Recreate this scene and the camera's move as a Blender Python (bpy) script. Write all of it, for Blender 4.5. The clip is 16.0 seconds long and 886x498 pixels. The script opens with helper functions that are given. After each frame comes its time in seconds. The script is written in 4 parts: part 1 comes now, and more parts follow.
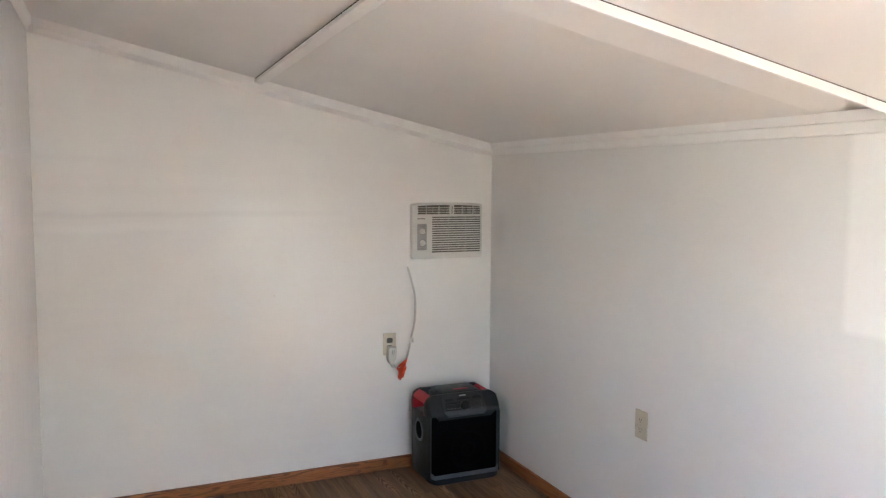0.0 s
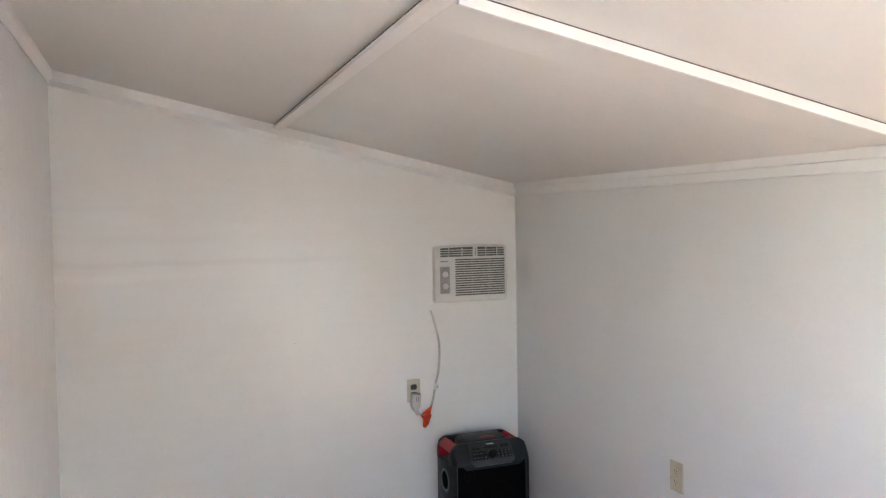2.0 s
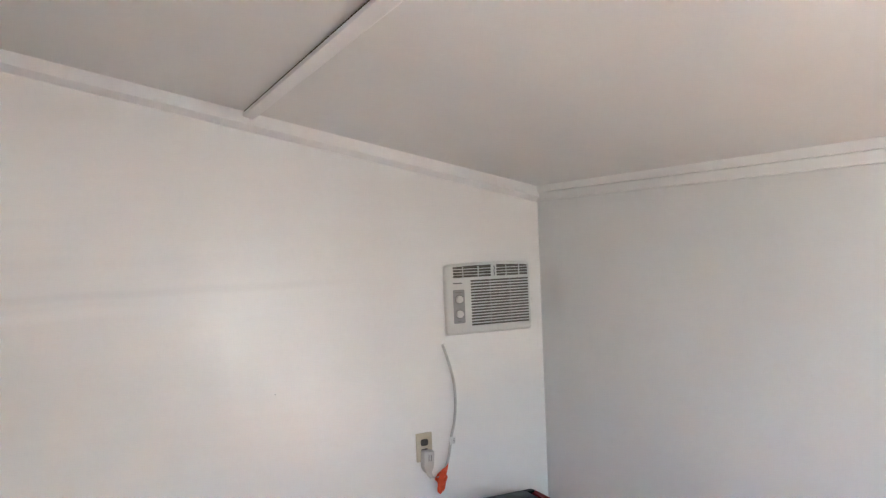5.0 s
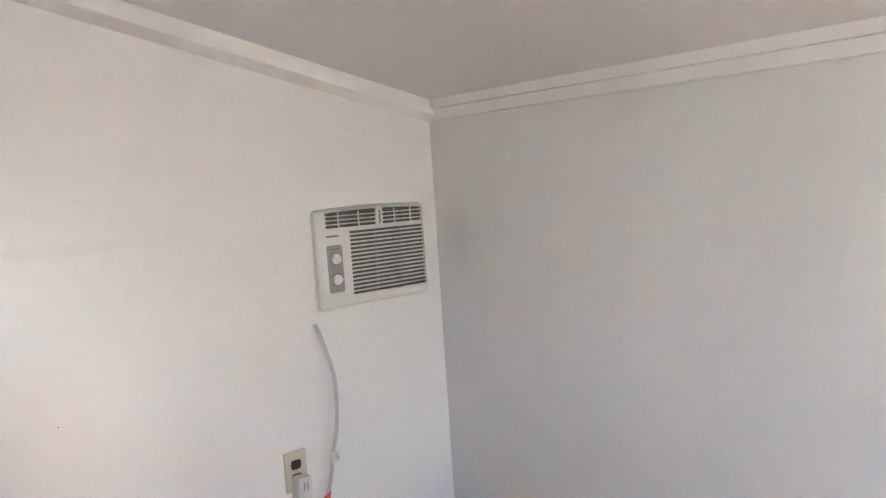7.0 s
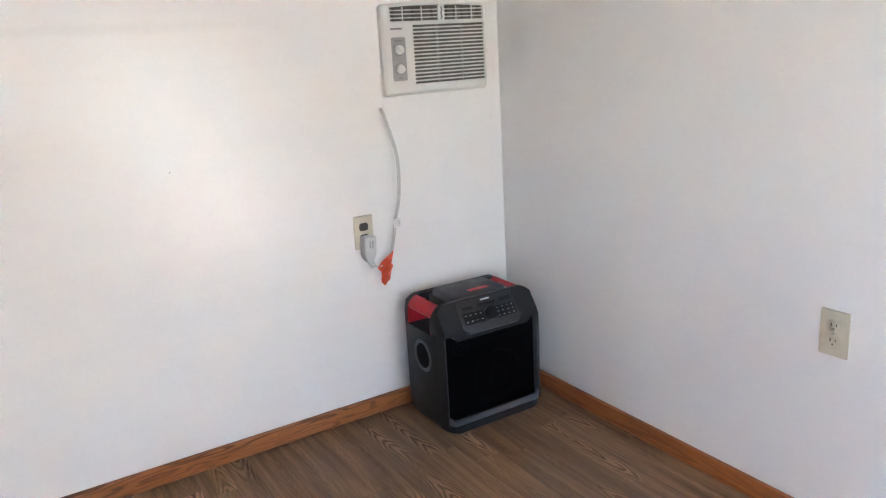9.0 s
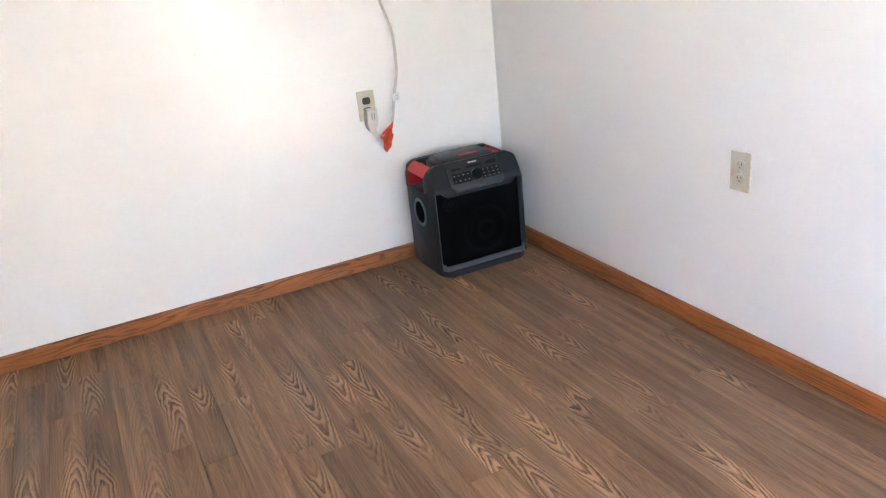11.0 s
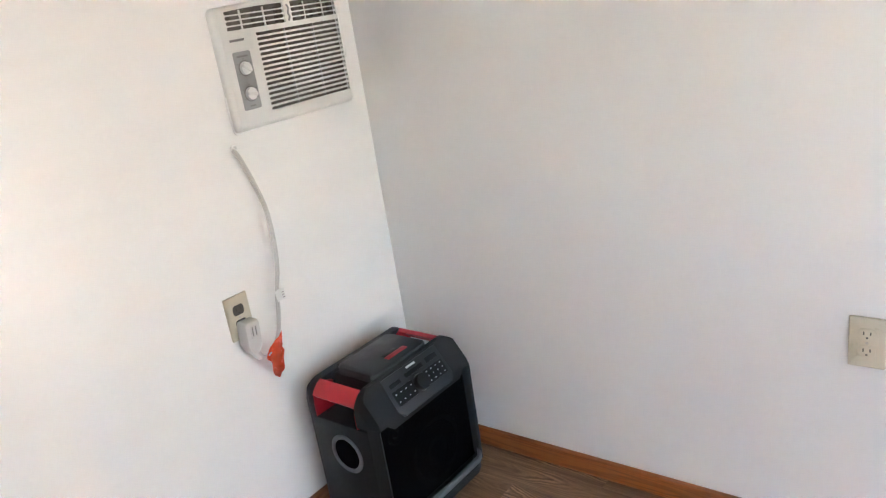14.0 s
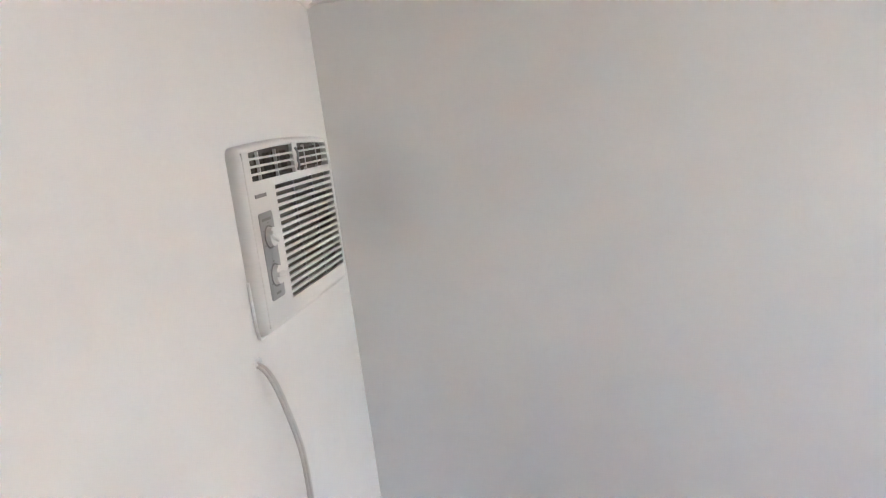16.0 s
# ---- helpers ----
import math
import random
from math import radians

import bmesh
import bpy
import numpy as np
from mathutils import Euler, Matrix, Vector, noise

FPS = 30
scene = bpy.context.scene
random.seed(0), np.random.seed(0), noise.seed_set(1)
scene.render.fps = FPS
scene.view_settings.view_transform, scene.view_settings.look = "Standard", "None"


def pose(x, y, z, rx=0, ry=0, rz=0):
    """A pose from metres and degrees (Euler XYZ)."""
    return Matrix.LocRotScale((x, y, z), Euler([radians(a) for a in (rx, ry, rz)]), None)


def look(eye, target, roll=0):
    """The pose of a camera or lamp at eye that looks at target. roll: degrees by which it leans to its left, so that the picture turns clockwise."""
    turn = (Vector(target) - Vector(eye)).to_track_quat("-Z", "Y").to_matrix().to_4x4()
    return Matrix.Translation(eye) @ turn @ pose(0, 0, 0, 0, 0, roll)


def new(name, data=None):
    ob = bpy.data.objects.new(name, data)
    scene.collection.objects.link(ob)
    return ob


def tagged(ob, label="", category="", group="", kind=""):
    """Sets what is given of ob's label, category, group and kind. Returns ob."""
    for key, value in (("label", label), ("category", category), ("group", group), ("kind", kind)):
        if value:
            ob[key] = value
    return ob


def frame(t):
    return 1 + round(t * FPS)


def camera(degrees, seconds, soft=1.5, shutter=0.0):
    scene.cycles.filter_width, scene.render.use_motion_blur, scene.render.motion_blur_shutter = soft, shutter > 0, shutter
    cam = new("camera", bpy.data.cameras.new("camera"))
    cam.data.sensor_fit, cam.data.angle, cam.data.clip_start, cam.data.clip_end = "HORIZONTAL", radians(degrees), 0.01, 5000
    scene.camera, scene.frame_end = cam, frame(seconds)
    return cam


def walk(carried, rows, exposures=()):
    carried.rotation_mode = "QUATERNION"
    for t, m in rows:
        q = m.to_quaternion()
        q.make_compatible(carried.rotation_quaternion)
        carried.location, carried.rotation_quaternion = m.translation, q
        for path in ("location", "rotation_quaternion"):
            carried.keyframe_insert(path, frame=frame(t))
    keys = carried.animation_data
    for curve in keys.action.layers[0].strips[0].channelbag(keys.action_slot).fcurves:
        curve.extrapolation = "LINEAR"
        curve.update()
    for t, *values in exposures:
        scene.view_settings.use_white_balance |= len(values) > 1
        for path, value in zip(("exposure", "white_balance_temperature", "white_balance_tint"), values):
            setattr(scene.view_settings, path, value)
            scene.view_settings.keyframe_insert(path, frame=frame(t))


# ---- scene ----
cam = camera(61.4, 16.0, soft=1.25, shutter=0.0)
EXPOSURES = [(0, 5.46, 5890, 9.0), (2, 5.4, 5770, 9.0), (3, 5.38, 5730, 9.5), (5.5, 5.71, 5680, 10.0), (7.5, 5.82, 5680, 10.0), (9, 6.13, 5630, 10.0), (12.5, 6.54, 5820, 9.5), (14.5, 6.21, 5830, 9.0), (16, 6.07, 5590, 9.5)]
PATH = [
    (0, (-1.899, -3.637, 1.47), (-1.091, -1.813, 1.315), 0.3),
    (0.5, (-1.867, -3.64, 1.481), (-1.084, -1.805, 1.349), -0.2),
    (1, (-1.847, -3.628, 1.486), (-1.079, -1.785, 1.378), -0.5),
    (1.5, (-1.807, -3.596, 1.495), (-1.058, -1.744, 1.412), -0.7),
    (2, (-1.826, -3.577, 1.502), (-1.094, -1.717, 1.443), -0.9),
    (2.5, (-1.838, -3.585, 1.491), (-1.134, -1.713, 1.464), -1.0),
    (3, (-1.856, -3.574, 1.46), (-1.181, -1.691, 1.471), -1.2),
    (3.2, (-1.833, -3.558, 1.445), (-1.186, -1.666, 1.47), -1.4),
    (5.3, (-1.841, -2.594, 1.474), (-0.888, -0.836, 1.453), -2.6),
    (5.5, (-1.813, -2.487, 1.478), (-0.814, -0.754, 1.438), -2.9),
    (6, (-1.735, -2.165, 1.474), (-0.587, -0.529, 1.4), -3.2),
    (6.5, (-1.661, -2.003, 1.461), (-0.414, -0.445, 1.327), -3.6),
    (7, (-1.622, -1.853, 1.437), (-0.298, -0.362, 1.28), -3.8),
    (7.5, (-1.656, -1.805, 1.422), (-0.296, -0.363, 1.162), -3.4),
    (8, (-1.673, -1.867, 1.34), (-0.37, -0.392, 0.986), -3.4),
    (8.5, (-1.654, -2.005, 1.316), (-0.486, -0.446, 0.863), -3.4),
    (9, (-1.646, -2.235, 1.262), (-0.64, -0.588, 0.738), -3.4),
    (9.5, (-1.662, -2.493, 1.256), (-0.832, -0.77, 0.671), -4.2),
    (10, (-1.555, -2.689, 1.234), (-0.855, -0.924, 0.605), -5.2),
    (10.2, (-1.533, -2.757, 1.234), (-0.842, -0.998, 0.58), -5.4),
    (12.3, (-1.745, -2.525, 1.158), (-0.743, -1.021, 0.302), -8.1),
    (12.5, (-1.702, -2.414, 1.177), (-0.672, -0.926, 0.327), -8.4),
    (13, (-1.659, -2.139, 1.248), (-0.548, -0.689, 0.439), -9.4),
    (13.5, (-1.581, -1.821, 1.309), (-0.338, -0.433, 0.583), -10.2),
    (14, (-1.595, -1.533, 1.365), (-0.142, -0.322, 0.717), -8.8),
    (14.5, (-1.62, -1.268, 1.376), (-0.041, -0.181, 0.806), -8.8),
    (15, (-1.554, -0.984, 1.351), (0.173, -0.091, 0.884), -8.2),
    (15.5, (-1.503, -0.727, 1.393), (0.339, -0.05, 1.006), -7.9),
    (16, (-1.514, -0.505, 1.403), (0.422, -0.135, 1.066), -7.4),
]
walk(cam, [(t, look(eye, target, roll)) for t, eye, target, roll in PATH], EXPOSURES)


# ---- plan: the corner of the two walls is the origin, the room lies towards -x and -y ----
WEST, SOUTH = -2.21, -4.4          # inner faces of the far walls
WALL = 0.09                        # wall thickness


def ceiling_z(x, y):
    """Underside of the sloping ceiling."""
    return 1.722 - 0.213 * x + 0.0145 * y


# ---- world, sun ----
world = bpy.data.worlds.new("sky")
scene.world = world
world.use_nodes = True
wn = world.node_tree
sky = wn.nodes.new("ShaderNodeTexSky")
sky.sky_type = "NISHITA"
sky.sun_disc = False
SUN_ELEVATION, SUN_AZIMUTH = 36.0, -95.0      # azimuth measured from +y towards +x
sky.sun_elevation = radians(SUN_ELEVATION)
sky.sun_rotation = radians(SUN_AZIMUTH)
wn.links.new(sky.outputs[0], wn.nodes["Background"].inputs[0])
wn.nodes["Background"].inputs[1].default_value = 0.062
sun_data = bpy.data.lights.new("sun", "SUN")
sun_data.energy, sun_data.angle, sun_data.color = 5.0, radians(0.55), (1.0, 0.975, 0.94)
sun = new("sun", sun_data)
az, el = radians(SUN_AZIMUTH), radians(SUN_ELEVATION)
toward = Vector((math.sin(az) * math.cos(el), math.cos(az) * math.cos(el), math.sin(el)))
sun.matrix_world = look(toward * 20, (0, 0, 0))


# ---- materials ----
def nodes_of(name):
    m = bpy.data.materials.new(name)
    m.use_nodes = True
    nt = m.node_tree
    return m, nt, nt.nodes["Principled BSDF"]


def put(nt, kind, **values):
    n = nt.nodes.new(kind)
    for k, v in values.items():
        n.inputs[k.replace("_", " ")].default_value = v
    return n


def surface(name, color, rough=0.5, metal=0.0, vary=0.08, scale=6.0, grain=0.0, grain_scale=300.0, spec=0.5,
            rough_vary=0.08, stretch=(1, 1, 1)):
    """A painted or moulded surface: colour and gloss drift at a large scale, with a fine relief."""
    m, nt, b = nodes_of(name)
    tc = nt.nodes.new("ShaderNodeTexCoord")
    mp = put(nt, "ShaderNodeMapping", Scale=stretch)
    nt.links.new(tc.outputs["Object"], mp.inputs["Vector"])
    big = put(nt, "ShaderNodeTexNoise", Scale=scale, Detail=5.0, Roughness=0.6)
    nt.links.new(mp.outputs[0], big.inputs["Vector"])
    ramp = nt.nodes.new("ShaderNodeMapRange")
    ramp.inputs["From Min"].default_value, ramp.inputs["From Max"].default_value = 0.25, 0.75
    ramp.inputs["To Min"].default_value, ramp.inputs["To Max"].default_value = 1 - vary, 1 + vary * 0.5
    nt.links.new(big.outputs[0], ramp.inputs[0])
    mul = nt.nodes.new("ShaderNodeVectorMath")
    mul.operation = "SCALE"
    mul.inputs[0].default_value = color
    nt.links.new(ramp.outputs[0], mul.inputs["Scale"])
    nt.links.new(mul.outputs[0], b.inputs["Base Color"])
    rr = nt.nodes.new("ShaderNodeMapRange")
    rr.inputs["From Min"].default_value, rr.inputs["From Max"].default_value = 0.3, 0.7
    rr.inputs["To Min"].default_value, rr.inputs["To Max"].default_value = rough - rough_vary, rough + rough_vary
    nt.links.new(big.outputs[0], rr.inputs[0])
    nt.links.new(rr.outputs[0], b.inputs["Roughness"])
    b.inputs["Metallic"].default_value = metal
    b.inputs["Specular IOR Level"].default_value = spec
    if grain:
        fine = put(nt, "ShaderNodeTexNoise", Scale=grain_scale, Detail=3.0)
        nt.links.new(mp.outputs[0], fine.inputs["Vector"])
        bump = put(nt, "ShaderNodeBump", Strength=grain, Distance=0.002)
        nt.links.new(fine.outputs[0], bump.inputs["Height"])
        nt.links.new(bump.outputs[0], b.inputs["Normal"])
    return m


def wall_paint(name, color, rough, streaks=0.0, dark_patch=None, lit_patch=None, laps=()):
    """Rolled satin paint over sheet panelling: broad ripples, faint roller texture, horizontal lap marks, a soft darker
    patch.
    """
    m, nt, b = nodes_of(name)
    geo = nt.nodes.new("ShaderNodeNewGeometry")
    pos = geo.outputs["Position"]
    big = put(nt, "ShaderNodeTexNoise", Scale=1.6, Detail=4.0, Roughness=0.55)
    nt.links.new(pos, big.inputs["Vector"])
    mp = put(nt, "ShaderNodeMapping", Scale=(1.1, 1.1, 16.0))
    nt.links.new(pos, mp.inputs["Vector"])
    lap = put(nt, "ShaderNodeTexNoise", Scale=1.0, Detail=3.0)
    nt.links.new(mp.outputs[0], lap.inputs["Vector"])
    a = nt.nodes.new("ShaderNodeMapRange")
    a.inputs["From Min"].default_value, a.inputs["From Max"].default_value = 0.3, 0.7
    a.inputs["To Min"].default_value, a.inputs["To Max"].default_value = 0.965, 1.02
    nt.links.new(big.outputs[0], a.inputs[0])
    c = nt.nodes.new("ShaderNodeMapRange")
    c.inputs["From Min"].default_value, c.inputs["From Max"].default_value = 0.35, 0.75
    c.inputs["To Min"].default_value, c.inputs["To Max"].default_value = 1 - streaks, 1.0 + streaks * 0.4
    nt.links.new(lap.outputs[0], c.inputs[0])
    both = nt.nodes.new("ShaderNodeMath")
    both.operation = "MULTIPLY"
    nt.links.new(a.outputs[0], both.inputs[0])
    nt.links.new(c.outputs[0], both.inputs[1])
    last = both.outputs[0]
    if dark_patch:
        # soft darker patch in the paint beside the air conditioner
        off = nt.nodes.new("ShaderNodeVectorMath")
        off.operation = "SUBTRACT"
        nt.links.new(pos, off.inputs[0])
        off.inputs[1].default_value = dark_patch[:3]
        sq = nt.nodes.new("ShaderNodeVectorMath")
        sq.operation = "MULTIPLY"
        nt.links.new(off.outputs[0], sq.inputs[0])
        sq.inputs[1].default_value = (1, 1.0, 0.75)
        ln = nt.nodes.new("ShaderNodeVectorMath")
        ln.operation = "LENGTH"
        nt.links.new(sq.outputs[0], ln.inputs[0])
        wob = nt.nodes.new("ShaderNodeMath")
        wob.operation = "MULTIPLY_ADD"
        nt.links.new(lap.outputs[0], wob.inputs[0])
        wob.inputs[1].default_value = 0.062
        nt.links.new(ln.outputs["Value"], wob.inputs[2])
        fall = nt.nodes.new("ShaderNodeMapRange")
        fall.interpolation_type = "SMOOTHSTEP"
        fall.inputs["From Min"].default_value, fall.inputs["From Max"].default_value = 0.02, dark_patch[3]
        fall.inputs["To Min"].default_value, fall.inputs["To Max"].default_value = dark_patch[4], 1.0
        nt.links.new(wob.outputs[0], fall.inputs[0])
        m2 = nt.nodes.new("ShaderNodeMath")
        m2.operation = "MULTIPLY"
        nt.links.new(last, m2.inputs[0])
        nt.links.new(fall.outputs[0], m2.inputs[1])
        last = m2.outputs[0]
    if lit_patch:
        # patch of window light put into the colour, with a ragged lower edge
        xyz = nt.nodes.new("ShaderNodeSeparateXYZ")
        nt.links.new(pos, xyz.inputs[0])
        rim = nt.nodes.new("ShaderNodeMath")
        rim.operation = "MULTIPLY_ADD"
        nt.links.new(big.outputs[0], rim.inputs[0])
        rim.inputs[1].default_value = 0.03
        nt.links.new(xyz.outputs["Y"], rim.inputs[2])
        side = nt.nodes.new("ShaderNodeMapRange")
        side.inputs["From Min"].default_value, side.inputs["From Max"].default_value = lit_patch[0] + 0.012, lit_patch[0] - 0.012
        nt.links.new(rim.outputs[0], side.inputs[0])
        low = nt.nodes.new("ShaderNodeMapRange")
        low.inputs["From Min"].default_value, low.inputs["From Max"].default_value = lit_patch[1] - 0.01, lit_patch[1] + 0.01
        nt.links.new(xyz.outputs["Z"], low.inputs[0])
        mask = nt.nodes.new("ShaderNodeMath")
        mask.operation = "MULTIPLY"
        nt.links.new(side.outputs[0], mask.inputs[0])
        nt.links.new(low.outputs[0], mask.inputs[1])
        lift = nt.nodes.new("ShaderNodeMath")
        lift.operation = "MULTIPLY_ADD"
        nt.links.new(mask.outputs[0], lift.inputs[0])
        lift.inputs[1].default_value = lit_patch[2]
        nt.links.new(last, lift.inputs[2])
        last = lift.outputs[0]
    # long lap marks left by the roller: height, half width, change, end of the mark along x
    if laps:
        xyz2 = nt.nodes.new("ShaderNodeSeparateXYZ")
        nt.links.new(pos, xyz2.inputs[0])
        drift = put(nt, "ShaderNodeTexNoise", Scale=2.6, Detail=3.0)
        nt.links.new(pos, drift.inputs["Vector"])
        height = nt.nodes.new("ShaderNodeMath")
        height.operation = "MULTIPLY_ADD"
        nt.links.new(drift.outputs[0], height.inputs[0])
        height.inputs[1].default_value = 0.05
        nt.links.new(xyz2.outputs["Z"], height.inputs[2])
        for z, half, change, x_end in laps:
            gap = nt.nodes.new("ShaderNodeMath")
            gap.operation = "SUBTRACT"
            nt.links.new(height.outputs[0], gap.inputs[0])
            gap.inputs[1].default_value = z + 0.025
            dist = nt.nodes.new("ShaderNodeMath")
            dist.operation = "ABSOLUTE"
            nt.links.new(gap.outputs[0], dist.inputs[0])
            mark = nt.nodes.new("ShaderNodeMapRange")
            mark.interpolation_type = "SMOOTHSTEP"
            mark.inputs["From Min"].default_value, mark.inputs["From Max"].default_value = half, half * 0.15
            nt.links.new(dist.outputs[0], mark.inputs[0])
            reach = nt.nodes.new("ShaderNodeMapRange")
            reach.inputs["From Min"].default_value, reach.inputs["From Max"].default_value = x_end, x_end - 0.35
            nt.links.new(xyz2.outputs["X"], reach.inputs[0])
            both2 = nt.nodes.new("ShaderNodeMath")
            both2.operation = "MULTIPLY"
            nt.links.new(mark.outputs[0], both2.inputs[0])
            nt.links.new(reach.outputs[0], both2.inputs[1])
            sumup = nt.nodes.new("ShaderNodeMath")
            sumup.operation = "MULTIPLY_ADD"
            nt.links.new(both2.outputs[0], sumup.inputs[0])
            sumup.inputs[1].default_value = change
            nt.links.new(last, sumup.inputs[2])
            last = sumup.outputs[0]
    sc = nt.nodes.new("ShaderNodeVectorMath")
    sc.operation = "SCALE"
    sc.inputs[0].default_value = color
    nt.links.new(last, sc.inputs["Scale"])
    nt.links.new(sc.outputs[0], b.inputs["Base Color"])
    b.inputs["Roughness"].default_value = rough
    # broad waves of the sheet and the stipple of the roller
    wave = put(nt, "ShaderNodeTexNoise", Scale=5.0, Detail=2.0)
    nt.links.new(pos, wave.inputs["Vector"])
    stip = put(nt, "ShaderNodeTexNoise", Scale=260.0, Detail=2.0)
    nt.links.new(pos, stip.inputs["Vector"])
    b1 = put(nt, "ShaderNodeBump", Strength=0.25, Distance=0.006)
    nt.links.new(wave.outputs[0], b1.inputs["Height"])
    b2 = put(nt, "ShaderNodeBump", Strength=0.12, Distance=0.0006)
    nt.links.new(stip.outputs[0], b2.inputs["Height"])
    dab = put(nt, "ShaderNodeTexNoise", Scale=20.0, Detail=2.0)
    nt.links.new(pos, dab.inputs["Vector"])
    b3 = put(nt, "ShaderNodeBump", Strength=0.3, Distance=0.0018)
    nt.links.new(dab.outputs[0], b3.inputs["Height"])
    nt.links.new(b1.outputs[0], b3.inputs["Normal"])
    nt.links.new(b3.outputs[0], b2.inputs["Normal"])
    nt.links.new(b2.outputs[0], b.inputs["Normal"])
    return m


def wood(name, light, dark, across, along, axis, rough, rings=9.0, ring_strength=0.8, tint=0.2, board=True):
    """Flat-sawn grain: contour lines of a field drawn out along the board, shifted from piece to piece."""
    m, nt, b = nodes_of(name)
    geo = nt.nodes.new("ShaderNodeNewGeometry")
    info = nt.nodes.new("ShaderNodeObjectInfo")
    shift = nt.nodes.new("ShaderNodeVectorMath")
    shift.operation = "MULTIPLY_ADD"
    comb = nt.nodes.new("ShaderNodeCombineXYZ")
    for i in range(3):
        nt.links.new(info.outputs["Random"], comb.inputs[i])
    nt.links.new(comb.outputs[0], shift.inputs[0])
    shift.inputs[1].default_value = (37.0, 91.0, 53.0) if board else (0, 0, 0)
    nt.links.new(geo.outputs["Position"], shift.inputs[2])
    sc = [1 / across, 1 / across, 1 / across]
    sc[axis] = 1 / along
    mp = put(nt, "ShaderNodeMapping", Scale=sc)
    nt.links.new(shift.outputs[0], mp.inputs["Vector"])
    field = put(nt, "ShaderNodeTexNoise", Scale=1.0, Detail=1.2, Roughness=0.35, Distortion=0.25)
    nt.links.new(mp.outputs[0], field.inputs["Vector"])
    k = nt.nodes.new("ShaderNodeMath")
    k.operation = "MULTIPLY"
    k.inputs[1].default_value = rings * 6.2832
    nt.links.new(field.outputs[0], k.inputs[0])
    s = nt.nodes.new("ShaderNodeMath")
    s.operation = "SINE"
    nt.links.new(k.outputs[0], s.inputs[0])
    band = nt.nodes.new("ShaderNodeMapRange")
    band.interpolation_type = "SMOOTHSTEP"
    band.inputs["From Min"].default_value, band.inputs["From Max"].default_value = -0.2, 0.95
    nt.links.new(s.outputs[0], band.inputs[0])
    # fine pores along the board
    sc2 = [420.0] * 3
    sc2[axis] = 14.0
    mp2 = put(nt, "ShaderNodeMapping", Scale=sc2)
    nt.links.new(shift.outputs[0], mp2.inputs["Vector"])
    pores = put(nt, "ShaderNodeTexNoise", Scale=1.0, Detail=3.0, Roughness=0.7)
    nt.links.new(mp2.outputs[0], pores.inputs["Vector"])
    # where the rings show more or less
    soft = put(nt, "ShaderNodeTexNoise", Scale=0.8, Detail=2.0)
    nt.links.new(mp.outputs[0], soft.inputs["Vector"])
    amt = nt.nodes.new("ShaderNodeMapRange")
    amt.inputs["From Min"].default_value, amt.inputs["From Max"].default_value = 0.3, 0.65
    amt.inputs["To Min"].default_value, amt.inputs["To Max"].default_value = 0.25 * ring_strength, ring_strength
    nt.links.new(soft.outputs[0], amt.inputs[0])
    ring = nt.nodes.new("ShaderNodeMath")
    ring.operation = "MULTIPLY"
    nt.links.new(band.outputs[0], ring.inputs[0])
    nt.links.new(amt.outputs[0], ring.inputs[1])
    pr = nt.nodes.new("ShaderNodeMapRange")
    pr.inputs["From Min"].default_value, pr.inputs["From Max"].default_value = 0.42, 0.75
    pr.inputs["To Min"].default_value, pr.inputs["To Max"].default_value = 0.0, 0.55
    nt.links.new(pores.outputs[0], pr.inputs[0])
    add = nt.nodes.new("ShaderNodeMath")
    add.operation = "ADD"
    add.use_clamp = True
    nt.links.new(ring.outputs[0], add.inputs[0])
    nt.links.new(pr.outputs[0], add.inputs[1])
    mix = nt.nodes.new("ShaderNodeMix")
    mix.data_type = "RGBA"
    mix.inputs["A"].default_value = (*light, 1)
    mix.inputs["B"].default_value = (*dark, 1)
    nt.links.new(add.outputs[0], mix.inputs["Factor"])
    tone = nt.nodes.new("ShaderNodeMapRange")
    tone.inputs["To Min"].default_value, tone.inputs["To Max"].default_value = 1 - tint, 1 + tint
    nt.links.new(info.outputs["Random"], tone.inputs[0])
    fin = nt.nodes.new("ShaderNodeVectorMath")
    fin.operation = "SCALE"
    nt.links.new(mix.outputs["Result"], fin.inputs[0])
    nt.links.new(tone.outputs[0], fin.inputs["Scale"])
    nt.links.new(fin.outputs[0], b.inputs["Base Color"])
    rg = nt.nodes.new("ShaderNodeMapRange")
    rg.inputs["To Min"].default_value, rg.inputs["To Max"].default_value = rough - 0.05, rough + 0.12
    nt.links.new(add.outputs[0], rg.inputs[0])
    nt.links.new(rg.outputs[0], b.inputs["Roughness"])
    bump = put(nt, "ShaderNodeBump", Strength=0.15, Distance=0.0008)
    bump.invert = True
    nt.links.new(add.outputs[0], bump.inputs["Height"])
    nt.links.new(bump.outputs[0], b.inputs["Normal"])
    return m


WHITE = wall_paint("white_wall_paint", (0.79, 0.77, 0.735), 0.238, 0.012)
# darker white than the other walls: the side wall's dimmer light put into colour
WHITE_EAST = wall_paint("white_wall_paint_shaded", (0.75, 0.735, 0.71), 0.34, 0.008, (0, -0.10, 1.27, 0.17, 0.875), (-2.158, 1.075, 0.12))
WHITE_NORTH = wall_paint("white_wall_paint_lapped", (0.79, 0.77, 0.735), 0.238, 0.014,
                         laps=((1.355, 0.022, -0.045, -0.75), (1.295, 0.030, 0.045, -1.45), (1.47, 0.03, -0.018, -1.2), (1.60, 0.02, -0.02, -1.7)))
CEILING = wall_paint("white_ceiling_paint", (0.73, 0.715, 0.685), 0.42, 0.0)
